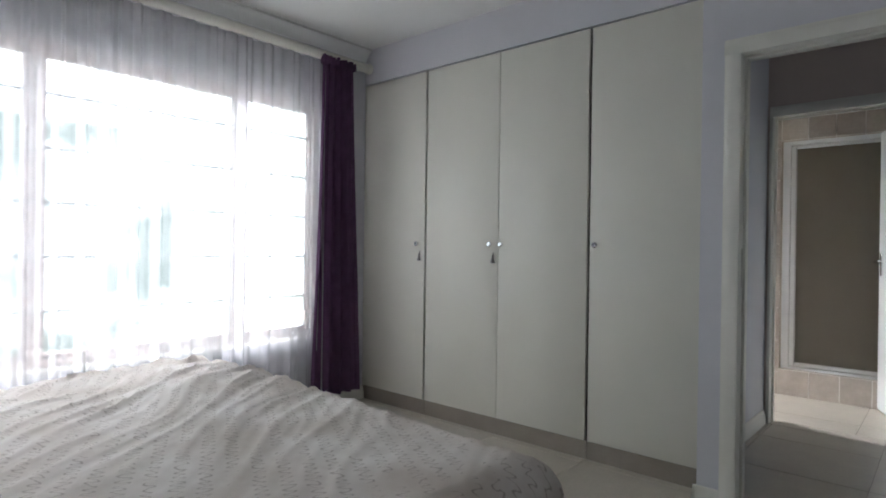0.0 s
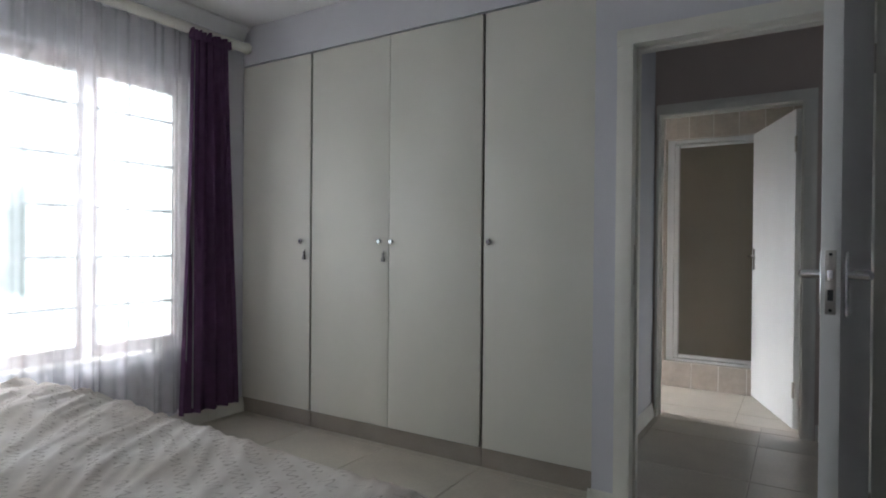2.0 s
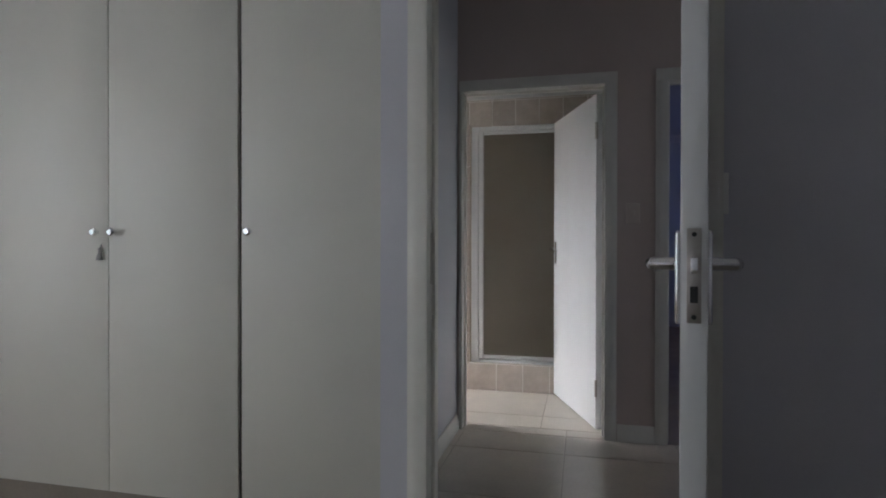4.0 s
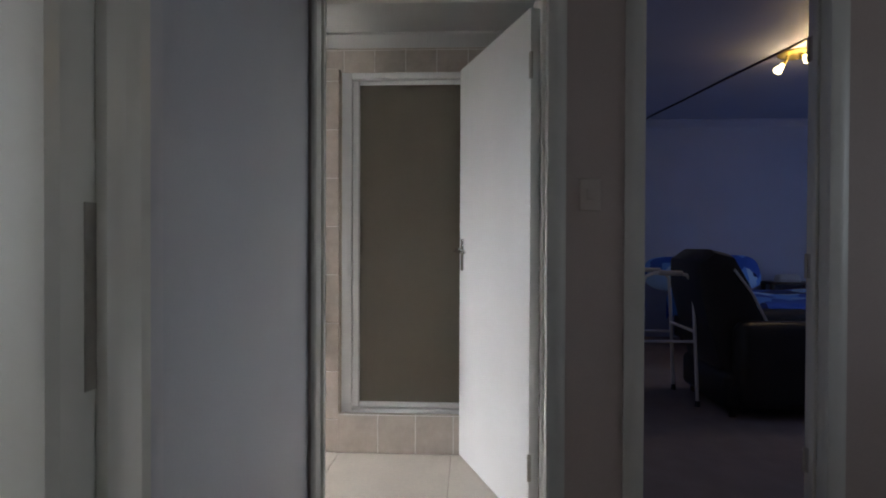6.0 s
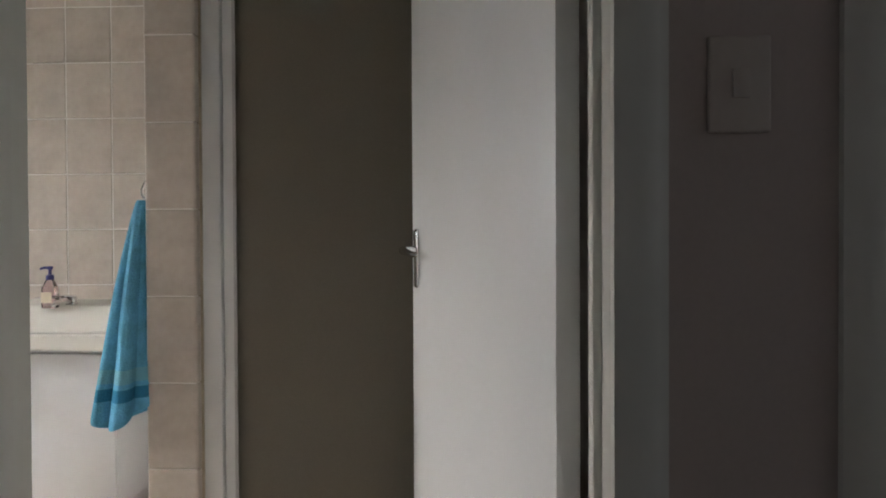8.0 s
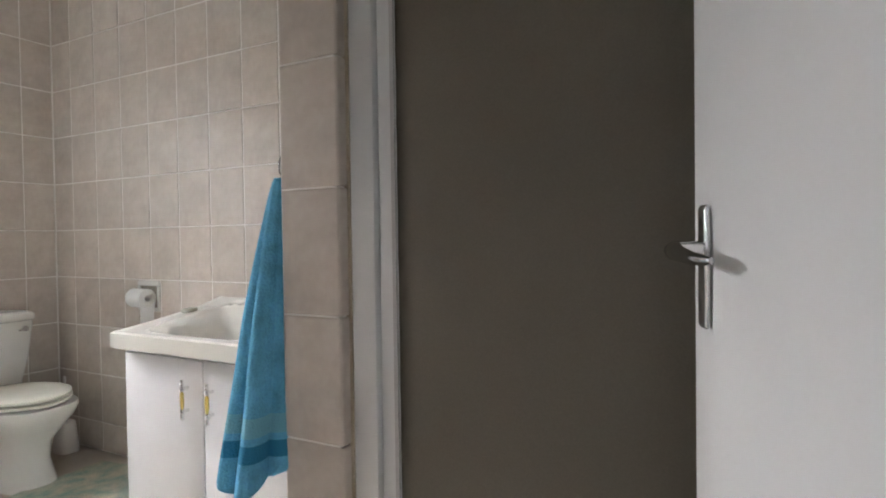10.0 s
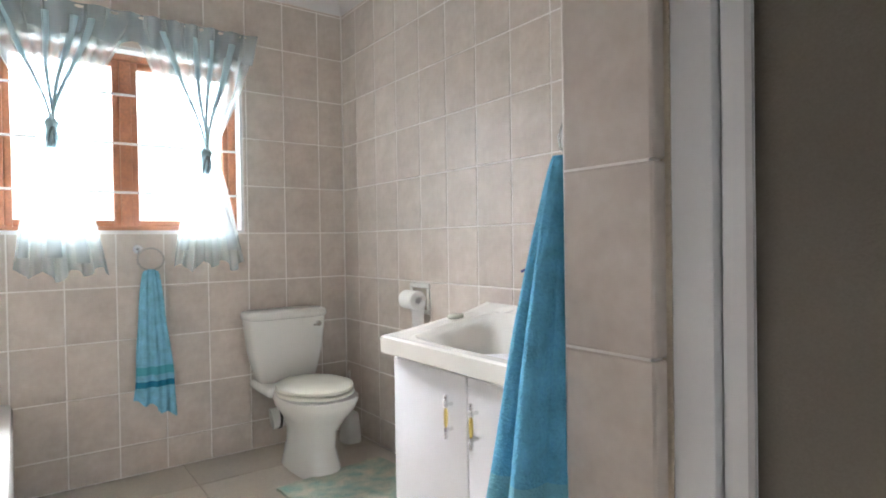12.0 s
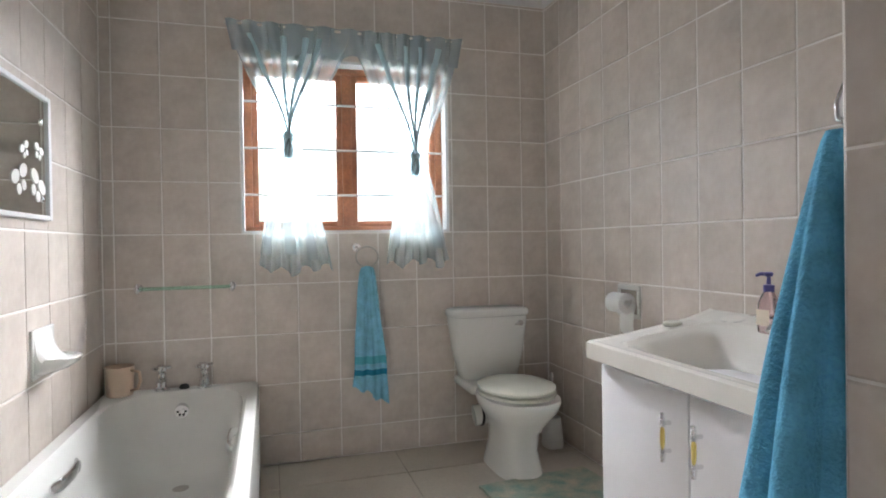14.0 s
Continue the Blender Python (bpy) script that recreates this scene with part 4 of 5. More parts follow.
tube(bm, [(0, -0.01, 0.014), (0, -0.06, 0.020), (0, -0.11, 0.016), (0, -0.12, 0.004)], [0.013, 0.012, 0.011, 0.010], 14)
part("spout", bm, CHROME, tap)
bm = BM()
loft(bm, [[(x, -0.005 - 0.10 * (-x) + w * math.cos(a), z + h * math.sin(a)) for a in (2 * math.pi * k / 16 for k in range(16))]
          for x, w, h, z in ((0.022, 0.006, 0.003, 0.033), (0.012, 0.018, 0.008, 0.034), (-0.03, 0.020, 0.009, 0.035), (-0.09, 0.018, 0.007, 0.033), (-0.14, 0.014, 0.005, 0.030), (-0.165, 0.006, 0.002, 0.029))])
part("lever", bm, CHROME, tap, "flat chrome lever")
bm = BM()
loft(bm, [rrect(0, 0, z, hx, hy, 2.6, 24) for z, hx, hy in ((0, 0.018, 0.030), (0.004, 0.022, 0.035), (0.012, 0.022, 0.035), (0.018, 0.016, 0.028))])
sb = single("soap_bar", bm, SEATP, "small cream bar of soap on the basin rim", "soap")
sb.location = (-1.482, 3.16, 0.8095)

bot = thing("soap_bottle", -1.155, 3.25, 0.8255, "clear pink soap pump bottle with a navy cap", "soap bottle")
bm = BM()
loft(bm, [rrect(0, 0, z, hx, hy, 3, 24) for z, hx, hy in ((0, 0.026, 0.018), (0.004, 0.03, 0.02), (0.04, 0.031, 0.021), (0.075, 0.028, 0.02), (0.095, 0.018, 0.016), (0.105, 0.012, 0.012))])
b = part("bottle", bm, LIQUID, bot)
bm = BM()
box(bm, -0.021, 0.021, -0.0225, -0.0212, 0.02, 0.06)
part("label", bm, IVORYP, b, "pale printed label")
bm = BM()
lathe(bm, [(0.013, 0.105), (0.014, 0.108), (0.014, 0.122), (0.006, 0.124), (0.005, 0.142), (0.010, 0.144), (0.012, 0.152), (0.008, 0.155)], 0, 0, 18)
tube(bm, [(0, 0, 0.149), (-0.02, -0.006, 0.15), (-0.032, -0.01, 0.145)], [0.006, 0.005, 0.004], 10)
part("pump", bm, NAVYP, bot, "navy pump cap")
bot.scale = (1.12, 1.12, 1.2)

# paper holder let into the back wall
tp = thing("paper_holder", -2.02, YBK - 0.009, 0.84, "white ceramic toilet paper holder", "paper holder")
bm = BM()
box(bm, -0.088, 0.078, -0.010, 0, 0.050, 0.074, 0.004, 3)
box(bm, -0.088, 0.078, -0.010, 0, -0.074, -0.056, 0.004, 3)
box(bm, -0.088, -0.070, -0.010, 0, -0.056, 0.050, 0.003)
box(bm, 0.060, 0.078, -0.010, 0, -0.056, 0.050, 0.003)
part("surround", bm, CERAMIC, tp)
# flat brown panel: the shade inside the recess is in its colour
bm = BM()
box(bm, -0.070, 0.060, -0.002, 0, -0.056, 0.050)
part("recess", bm, PLINTH_RECESS, tp, "back of the recess with its shade painted brown")
bm = BM()
tube(bm, [(-0.074, -0.028, 0.004), (0.064, -0.028, 0.004)], 0.011, 12)
part("spindle", bm, WHITEP, tp)
bm = BM()
N = 28
rings = []
for x, r in ((-0.060, 0.016), (-0.060, 0.044), (-0.058, 0.0455), (0.046, 0.0455), (0.048, 0.044), (0.048, 0.016)):
    rings.append([(x, -0.050 + r * math.cos(2 * math.pi * k / N), -0.006 + r * math.sin(2 * math.pi * k / N)) for k in range(N)])
loft(bm, rings + [rings[0]], cap=False)
bmesh.ops.remove_doubles(bm, verts=bm.verts, dist=1e-5)
roll = single("paper_roll", bm, PAPER, "white toilet paper roll with a hanging tail", "toilet paper")
roll.location = (-2.02, YBK - 0.009, 0.84)
bm = BM()
sheet(bm, 6, 14, lambda u, v: (-0.054 + 0.098 * u, -0.008 - 0.012 * math.sin(v * 2.6) - 0.003 * math.sin(u * 5), -0.02 - (0.125 + 0.012 * u) * v), 0.0015)
part("tail", bm, PAPER, roll, "torn hanging tail of paper")

# ---- toilet ----
wc = thing("toilet", XB + 0.009, 2.937, 0, "white close-coupled toilet with its lid down", "toilet")
bm = BM()
loft(bm, [rrect(cx + 0.03, 0.006, z, hx, hy, 2.6, 36) for k, (z, cx, hx, hy) in enumerate(
    ((0.0, 0.385, 0.222, 0.114), (0.02, 0.385, 0.216, 0.110), (0.12, 0.385, 0.178, 0.093), (0.20, 0.40, 0.17, 0.10), (0.27, 0.43, 0.20, 0.135), (0.32, 0.445, 0.228, 0.170), (0.36, 0.452, 0.240, 0.182), (0.378, 0.452, 0.238, 0.180)))])
box(bm, 0.0, 0.30, -0.165, 0.165, 0.335, 0.385, 0.02, 3)
part("pan", bm, CERAMIC, wc)
bm = BM()
loft(bm, [rrect(0.105, 0, z, hx, hy, 5, 36) for z, hx, hy in ((0.386, 0.078, 0.150), (0.395, 0.084, 0.158), (0.54, 0.094, 0.192), (0.69, 0.10, 0.212), (0.718, 0.10, 0.213))])
cis = part("cistern", bm, CERAMIC, wc)
bm = BM()
loft(bm, [rrect(0.107, 0, z, hx, hy, 5, 36) for z, hx, hy in ((0.721, 0.103, 0.218), (0.727, 0.107, 0.222), (0.746, 0.107, 0.222), (0.758, 0.10, 0.214), (0.763, 0.085, 0.195))])
part("lid", bm, CERAMIC, cis)
bm = BM()
tube(bm, [(0.2, 0.155, 0.68), (0.213, 0.155, 0.68)], [0.016, 0.014], 16)
tube(bm, [(0.212, 0.155, 0.68), (0.218, 0.14, 0.678), (0.218, 0.12, 0.674)], [0.007, 0.006, 0.005], 10)
part("flush_lever", bm, CHROME, cis, "chrome flush lever")
def seat_ring(z, g):
    return [(0.488 + (0.215 + g) * math.cos(a) - 0.02 * (math.cos(a) < -0.4), 0.008 + (0.187 + g) * math.sin(a) * (1 - 0.10 * max(0, math.cos(a))), z) for a in (2 * math.pi * k / 40 for k in range(40))]
bm = BM()
loft(bm, [seat_ring(0.382, -0.010), seat_ring(0.386, 0), seat_ring(0.397, 0), seat_ring(0.400, -0.008)])
part("seat", bm, SEATP, wc, "cream plastic seat")
bm = BM()
loft(bm, [seat_ring(0.406, -0.010), seat_ring(0.410, -0.003), seat_ring(0.422, -0.003), seat_ring(0.429, -0.02), seat_ring(0.434, -0.07), seat_ring(0.436, -0.14)])
part("lid", bm, SEATP, wc, "cream plastic lid")
bm = BM()
tube(bm, [(0.24, -0.05, 0.22), (0.24, -0.09, 0.22), (0.235, -0.128, 0.215)], [0.05, 0.052, 0.054], 20)
part("waste_pipe", bm, CERAMIC, wc, "white waste pipe")
bm = BM()
tube(bm, [(0.24, -0.088, 0.22), (0.24, -0.100, 0.22)], 0.057, 20)
part("seal", bm, DARKRUB, wc, "black rubber seal")

br = thing("toilet_brush", XB + 0.23, 3.265, 0, "white toilet brush in its pale holder", "toilet brush")
bm = BM()
loft(bm, [rrect(0, 0, z, h, h * 0.85, 3, 24) for z, h in ((0, 0.058), (0.01, 0.062), (0.14, 0.05), (0.16, 0.046))])
part("holder", bm, WHITEP, br)
bm = BM()
tube(bm, [(0, 0, 0.15), (0, 0, 0.36), (0, 0, 0.38), (0, 0, 0.40)], [0.006, 0.006, 0.009, 0.006], 10)
part("brush_handle", bm, WHITEP, br)

bm = BM()
def mat_f(u, v):
    return (0.62 * (u - 0.5), 0.56 * (v - 0.5), 0.006 + 0.005 * noise.noise(Vector((u * 9, v * 9, 0))))
sheet(bm, 40, 40, mat_f, 0.012)
mt = single("bath_mat", bm, MATP, "green and beige printed mat on the floor before the toilet", "mat")
mt.location = (-1.93, 3.0, 0.006)
mt.rotation_euler = (0, 0, radians(6))

# ---- bath ----
bath = thing("bathtub", (XB - 1.15) / 2 + 0.005, (YBL + 1.745) / 2 + 0.004, 0, "white built-in acrylic bathtub", "bathtub")
LX, LY, TZ = 0.84, 0.347, 0.435
bm = BM()
rings = [rrect(0, 0, 0.0, LX, LY, 40, 64), rrect(0, 0, TZ - 0.02, LX, LY, 40, 64), rrect(0, 0, TZ, LX - 0.006, LY - 0.006, 30, 64),
         rrect(0.0, 0, TZ, LX - 0.075, LY - 0.05, 7, 64), rrect(0.0, 0, TZ - 0.012, LX - 0.088, LY - 0.062, 6, 64), rrect(0.005, 0, TZ - 0.18, LX - 0.13, LY - 0.085, 5, 64),
         rrect(0.01, 0, TZ - 0.32, LX - 0.19, LY - 0.125, 4, 64), rrect(0.01, 0, TZ - 0.365, LX - 0.27, LY - 0.19, 3.4, 64), rrect(0.01, 0, TZ - 0.372, LX - 0.5, LY - 0.30, 3, 64)]
loft(bm, rings)
part("tub", bm, CERAMIC, bath)
for s, xh in ((-1, 0.02), (1, -0.17)):
    bm = BM()
    yy = s * (LY - 0.082)
    loft(bm, [[(xh + x, yy - s * d + 0.010 * math.cos(a) * k, TZ - 0.075 + 0.022 * math.sin(a) * k) for a in (2 * math.pi * q / 14 for q in range(14))]
              for x, d, k in ((-0.125, 0.000, 0.4), (-0.115, 0.006, 0.8), (-0.08, 0.020, 1.0), (0, 0.026, 1.0), (0.08, 0.020, 1.0), (0.115, 0.006, 0.8), (0.125, 0.000, 0.4))])
    part("grab_handle", bm, CHROME, bath, "flat chrome grab handle")
bm = BM()
tube(bm, [(-LX + 0.085, 0.0, TZ - 0.085), (-LX + 0.122, 0.0, TZ - 0.090)], [0.034, 0.030], 24)
ov = part("overflow", bm, CHROME, bath, "round chrome overflow")
# solid black discs; the shade inside the holes is in their colour
bm = BM()
for k in range(6):
    a = k * math.pi / 3
    yy, zz = 0.017 * math.cos(a), TZ - 0.090 + 0.017 * math.sin(a)
    tube(bm, [(-LX + 0.1215, yy, zz), (-LX + 0.1235, yy, zz)], 0.0055, 8)
part("holes", bm, DARKRUB, ov, "black discs standing for the shaded overflow holes")
bm = BM()
lathe(bm, [(0.034, TZ - 0.372), (0.034, TZ - 0.366), (0.022, TZ - 0.364), (0.01, TZ - 0.366)], -0.50, 0.02, 20)
part("waste", bm, STEEL, bath, "dull chrome waste")


def pillar_tap(y):
    root = thing("bath_tap", XB + 0.052, y, 0.435, "chrome pillar tap with a cross head", "tap", group="bath taps")
    bm = BM()
    lathe(bm, [(0.026, 0), (0.026, 0.006), (0.016, 0.012), (0.017, 0.04), (0.013, 0.055), (0.015, 0.062), (0.010, 0.068)], 0, 0, 18)
    tube(bm, [(0, 0, 0.035), (0.03, 0, 0.042), (0.06, 0, 0.036), (0.07, 0, 0.022)], [0.013, 0.011, 0.010, 0.010], 12)
    body = part("tap_body", bm, CHROME, root)
    bm = BM()
    lathe(bm, [(0.010, 0.066), (0.016, 0.074), (0.016, 0.088), (0.008, 0.093)], 0, 0, 14)
    for a in range(4):
        c, s = math.cos(a * math.pi / 2 + 0.5), math.sin(a * math.pi / 2 + 0.5)
        tube(bm, [(0.01 * c, 0.01 * s, 0.081), (0.03 * c, 0.03 * s, 0.081), (0.034 * c, 0.034 * s, 0.081)], [0.006, 0.008, 0.004], 8)
    part("cross_head", bm, CHROME, root)
    root.scale = (1.3, 1.3, 1.3)


pillar_tap(1.302)
pillar_tap(1.49)
bm = BM()
lathe(bm, [(0.022, 0), (0.024, 0.006), (0.018, 0.018), (0.006, 0.022)], 0, 0, 16)
pg = single("bath_plug", bm, DARKRUB, "black rubber bath plug on the rim", "plug")
pg.location = (XB + 0.05, 1.40, 0.4355)
jug = thing("cup", XB + 0.09, 1.13, 0.435, "beige plastic cup with a handle on the bath rim", "cup")
bm = BM()
lathe(bm, [(0.046, 0), (0.05, 0.004), (0.056, 0.115), (0.058, 0.12), (0.054, 0.12), (0.047, 0.01), (0.0005, 0.008)], 0, 0, 28)
part("body", bm, CUPP, jug)
bm = BM()
tube(bm, [(0.025, 0.05, 0.105), (0.045, 0.082, 0.10), (0.05, 0.088, 0.065), (0.04, 0.075, 0.03), (0.025, 0.047, 0.022)], 0.006, 10)
part("handle", bm, CUPP, jug)
jug.scale = (1.12, 1.12, 1.12)

# soap dish, mirror, rail, ring
sd = thing("soap_dish", -2.05, YBL + 0.009, 0.76, "white ceramic soap dish on the tiles", "soap dish")
bm = BM()
box(bm, -0.10, 0.10, 0, 0.010, -0.078, 0.088, 0.004, 3)
part("back_plate", bm, CERAMIC, sd)
bm = BM()
PROFILE = ((0.010, 0.078), (0.016, 0.05), (0.026, 0.02), (0.045, -0.008), (0.07, -0.022), (0.095, -0.024), (0.112, -0.014), (0.118, -0.018), (0.112, -0.034), (0.085, -0.052), (0.045, -0.064), (0.010, -0.070))
slices = []
for k in range(17):
    e = -1 + k / 8
    w = (1 - abs(e) ** 3) ** 0.5 if abs(e) < 1 else 0.02
    slices.append([(0.088 * e, 0.010 + (d - 0.010) * (0.25 + 0.75 * w), z * (0.8 + 0.2 * w)) for d, z in PROFILE])
loft(bm, slices)
part("dish", bm, CERAMIC, sd)

mir = thing("mirror", -1.605, YBL + 0.009, 1.215, "framed wall mirror with white butterfly stickers", "mirror")
bm = BM()
box(bm, -0.50, 0.50, 0.0, 0.012, 0.015, 0.415)
glassy = part("glass", bm, MIRROR, mir, "silvered mirror glass")
bm = BM()
for q in ((-0.525, -0.50, 0, 0.43), (0.50, 0.525, 0, 0.43)):
    box(bm, q[0], q[1], 0.0, 0.02, q[2], q[3], 0.003)
box(bm, -0.50, 0.50, 0.0, 0.02, 0.0, 0.016, 0.003)
box(bm, -0.50, 0.50, 0.0, 0.02, 0.414, 0.43, 0.003)
part("frame", bm, ALU, mir, "thin pale frame")


def butterfly(x, z, s, tilt):
    bm = BM()
    for sx in (-1, 1):
        for (ax, az, rx, rz) in ((0.55, 0.40, 0.52, 0.36), (0.34, -0.34, 0.30, 0.30)):
            ring = []
            for k in range(14):
                a = 2 * math.pi * k / 14
                px, pz = sx * (ax + rx * math.cos(a)), az + rz * math.sin(a)
                c, t = math.cos(tilt), math.sin(tilt)
                ring.append((x + s * (px * c - pz * t), z + s * (px * t + pz * c)))
            loft(bm, [[(p, 0.0125, q) for p, q in ring], [(p, 0.0145 + 0.001 * az, q) for p, q in ring]])
    part("butterfly_sticker", bm, WHITEP, mir, "white butterfly sticker")


for x, z, s, t in ((-0.40, 0.105, 0.062, 0.5), (-0.265, 0.115, 0.060, -0.4), (-0.42, 0.225, 0.036, 0.3), (-0.305, 0.215, 0.034, -0.5)):
    butterfly(x, z, s, t)

for z in (0.07, 0.335):
    bm = BM()
    tube(bm, [(-0.455, 0.0121, z), (-0.455, 0.016, z), (-0.455, 0.018, z)], [0.013, 0.013, 0.008], 14)
    part("mirror_screw", bm, CHROME, mir, "domed chrome mirror screw")

rl = thing("towel_rail", XB + 0.009, 1.415, 0.92, "chrome and green glass towel rail", "towel rail")
for y in (-0.21, 0.21):
    bm = BM()
    tube(bm, [(0, y, 0), (0.006, y, 0)], 0.018, 16)
    tube(bm, [(0.006, y, 0), (0.055, y, 0), (0.062, y, 0)], [0.007, 0.007, 0.011], 12)
    lathe(bm, [(0.006, -0.022), (0.010, -0.016), (0.010, 0.016), (0.006, 0.024)], 0.057, y, 12)
    part("post", bm, CHROME, rl)
bm = BM()
tube(bm, [(0.055, -0.21, 0), (0.055, 0.21, 0)], 0.0085, 12)
part("bar", bm, GLASSG, rl, "green glass bar")

rg = thing("towel_ring", XB + 0.009, 2.285, 1.10, "chrome towel ring below the window", "towel ring")
bm = BM()
tube(bm, [(0, -0.04, 0), (0.008, -0.04, 0)], 0.022, 16)
tube(bm, [(0.006, -0.04, 0), (0.03, -0.035, -0.002)], [0.008, 0.006], 12)
part("rose", bm, CHROME, rg)
bm = BM()
tube(bm, [(0.032, 0.012 + 0.058 * math.cos(a), -0.050 + 0.054 * math.sin(a)) for a in (2 * math.pi * k / 28 for k in range(29))], 0.0048, 10, cap=False)
part("ring", bm, STEEL, rg)
def hand_towel_f(u, v):
    """A towel pulled through a ring: bunched at the top, opening into soft pleats with an uneven hem."""
    a = 2 * math.pi * u
    open_ = v ** 0.7
    c = math.cos(a)
    half = 0.034 + 0.062 * open_
    pleat = math.sin(c * 7.5 + 0.8 * math.sin(v * 3.0)) * 0.55 + 0.45 * math.sin(c * 13.0 + 1.7)
    deep = (0.014 + 0.012 * open_) * (1.0 if math.sin(a) >= 0 else 0.6)
    n = noise.noise(Vector((c * 2.2, math.sin(a), v * 4.0)))
    x = deep * math.sin(a) + 0.010 * pleat * (0.5 + open_) * math.copysign(min(1.0, abs(math.sin(a)) * 3), math.sin(a)) + 0.004 * n
    y = half * c * (1 + 0.07 * n) + 0.016 * math.sin(v * 2.4) * v
    hem = 0.655 + 0.034 * c + (0.022 if c > 0.12 else 0.0) + 0.008 * math.sin(c * 9)
    return (x + 0.010, y, -hem * v + 0.012 * (1 - v) * (1 - c * c))


bm = BM()
sheet(bm, 160, 60, hand_towel_f)
bmesh.ops.remove_doubles(bm, verts=bm.verts, dist=1e-5)
ht = single("hand_towel", bm, TOWEL2, "aqua blue hand towel hanging through the ring", "towel")
ht.location = (XB + 0.043, 2.293, 0.990)

# ---- bathroom window ----
w2 = thing("window_2", XB, 0, 0, "varnished wooden two-casement bathroom window with bars", "window", kind="structure")
def frame_box(bm, y0, y1, z0, z1, x0=-0.14, x1=-0.075):
    box(bm, x0, x1, y0, y1, z0, z1, 0.004)
bm = BM()
frame_box(bm, BY0, BY1, BZ0, BZ0 + 0.035); frame_box(bm, BY0, BY1, BZ1 - 0.045, BZ1)
for y in (BY0, (BY0 + BY1) / 2 - 0.028, BY1 - 0.05):
    frame_box(bm, y, y + 0.052, BZ0 + 0.035, BZ1 - 0.045)
part("window_frame", bm, WOODW, w2, "orange-brown varnished frame")
ym = (BY0 + BY1) / 2
for y0, y1 in ((BY0 + 0.052, ym - 0.028), (ym + 0.024, BY1 - 0.05)):
    bm = BM()
    a, b = BZ0 + 0.035, BZ1 - 0.045
    frame_box(bm, y0, y0 + 0.03, a, b, -0.13, -0.085); frame_box(bm, y1 - 0.03, y1, a, b, -0.13, -0.085)
    frame_box(bm, y0 + 0.03, y1 - 0.03, a, a + 0.03, -0.13, -0.085); frame_box(bm, y0 + 0.03, y1 - 0.03, b - 0.03, b, -0.13, -0.085)
    s = part("sash", bm, WOODW, w2)
    bm = BM()
    box(bm, -0.110, -0.106, y0 + 0.03, y1 - 0.03, a + 0.03, b - 0.03)
    pane = part("pane", bm, CLEAR, s, "clear pane")
    pane.visible_shadow = False
for k in range(3):
    bm = BM()
    zz = BZ0 + 0.20 + k * 0.24
    tube(bm, [(-0.055, BY0, zz), (-0.055, BY1, zz)], 0.006, 8)
    part("burglar_bar", bm, BAR, w2, "thin white bar")
bm = BM()
for y in (BY0, BY1):
    s = 1 if y == BY0 else -1
    box(bm, -0.075, 0.006, min(y, y + s * 0.012), max(y, y + s * 0.012), BZ0 + 0.012, BZ1 - 0.012)
box(bm, -0.075, 0.006, BY0, BY1, BZ0, BZ0 + 0.012)
box(bm, -0.075, 0.006, BY0, BY1, BZ1 - 0.012, BZ1)
part("reveal", bm, WHITEC, w2, "white plastered reveal")

bm = BM()
tube(bm, [(0, 1.61, 0), (0, 2.84, 0)], 0.009, 12)
for y in (1.62, 2.83):
    tube(bm, [(0, y, 0), (-0.05, y, 0)], 0.006, 8)
cr = single("curtain_wire", bm, TRIM, "thin white curtain rod over the bathroom window", "curtain rod")
cr.location = (XB + 0.058, 0, 2.212)


def tied(y0, y1, yk, zk, zb, yb0, yb1, seed):
    """A short voile curtain pulled in at a knot: wide at the rod, narrow at zk, flaring below."""
    z1 = 2.222
    def f(u, v):
        z = z1 + (zb - z1) * v
        tk = (z1 - zk) / (z1 - zb)
        if v < tk:
            k = (v / tk)
            k = k ** 1.35
            a, b = y0 + (yk - 0.025 - y0) * k, y1 + (yk + 0.025 - y1) * k
            hold = max(0, 0.25 - v / tk) * 4
            a, b = a + (y0 - a) * min(1, hold), b + (y1 - b) * min(1, hold)
        else:
            k = ((v - tk) / (1 - tk)) ** 0.6
            a, b = yk - 0.025 + (yb0 - yk + 0.025) * k, yk + 0.025 + (yb1 - yk - 0.025) * k
        y = a + (b - a) * u
        ph = u * 15 * math.pi + seed + noise.noise(Vector((u * 4, v * 2, seed))) * 2
        amp = 0.012 + 0.012 * abs(b - a) / 0.5
        return (XB + 0.060 + amp * math.sin(ph), y + 0.006 * math.cos(ph), z + (0.012 * math.sin(u * 9 + seed) + 0.022 * math.sin(u * 21 + 2 * seed)) * v * v)
    return f


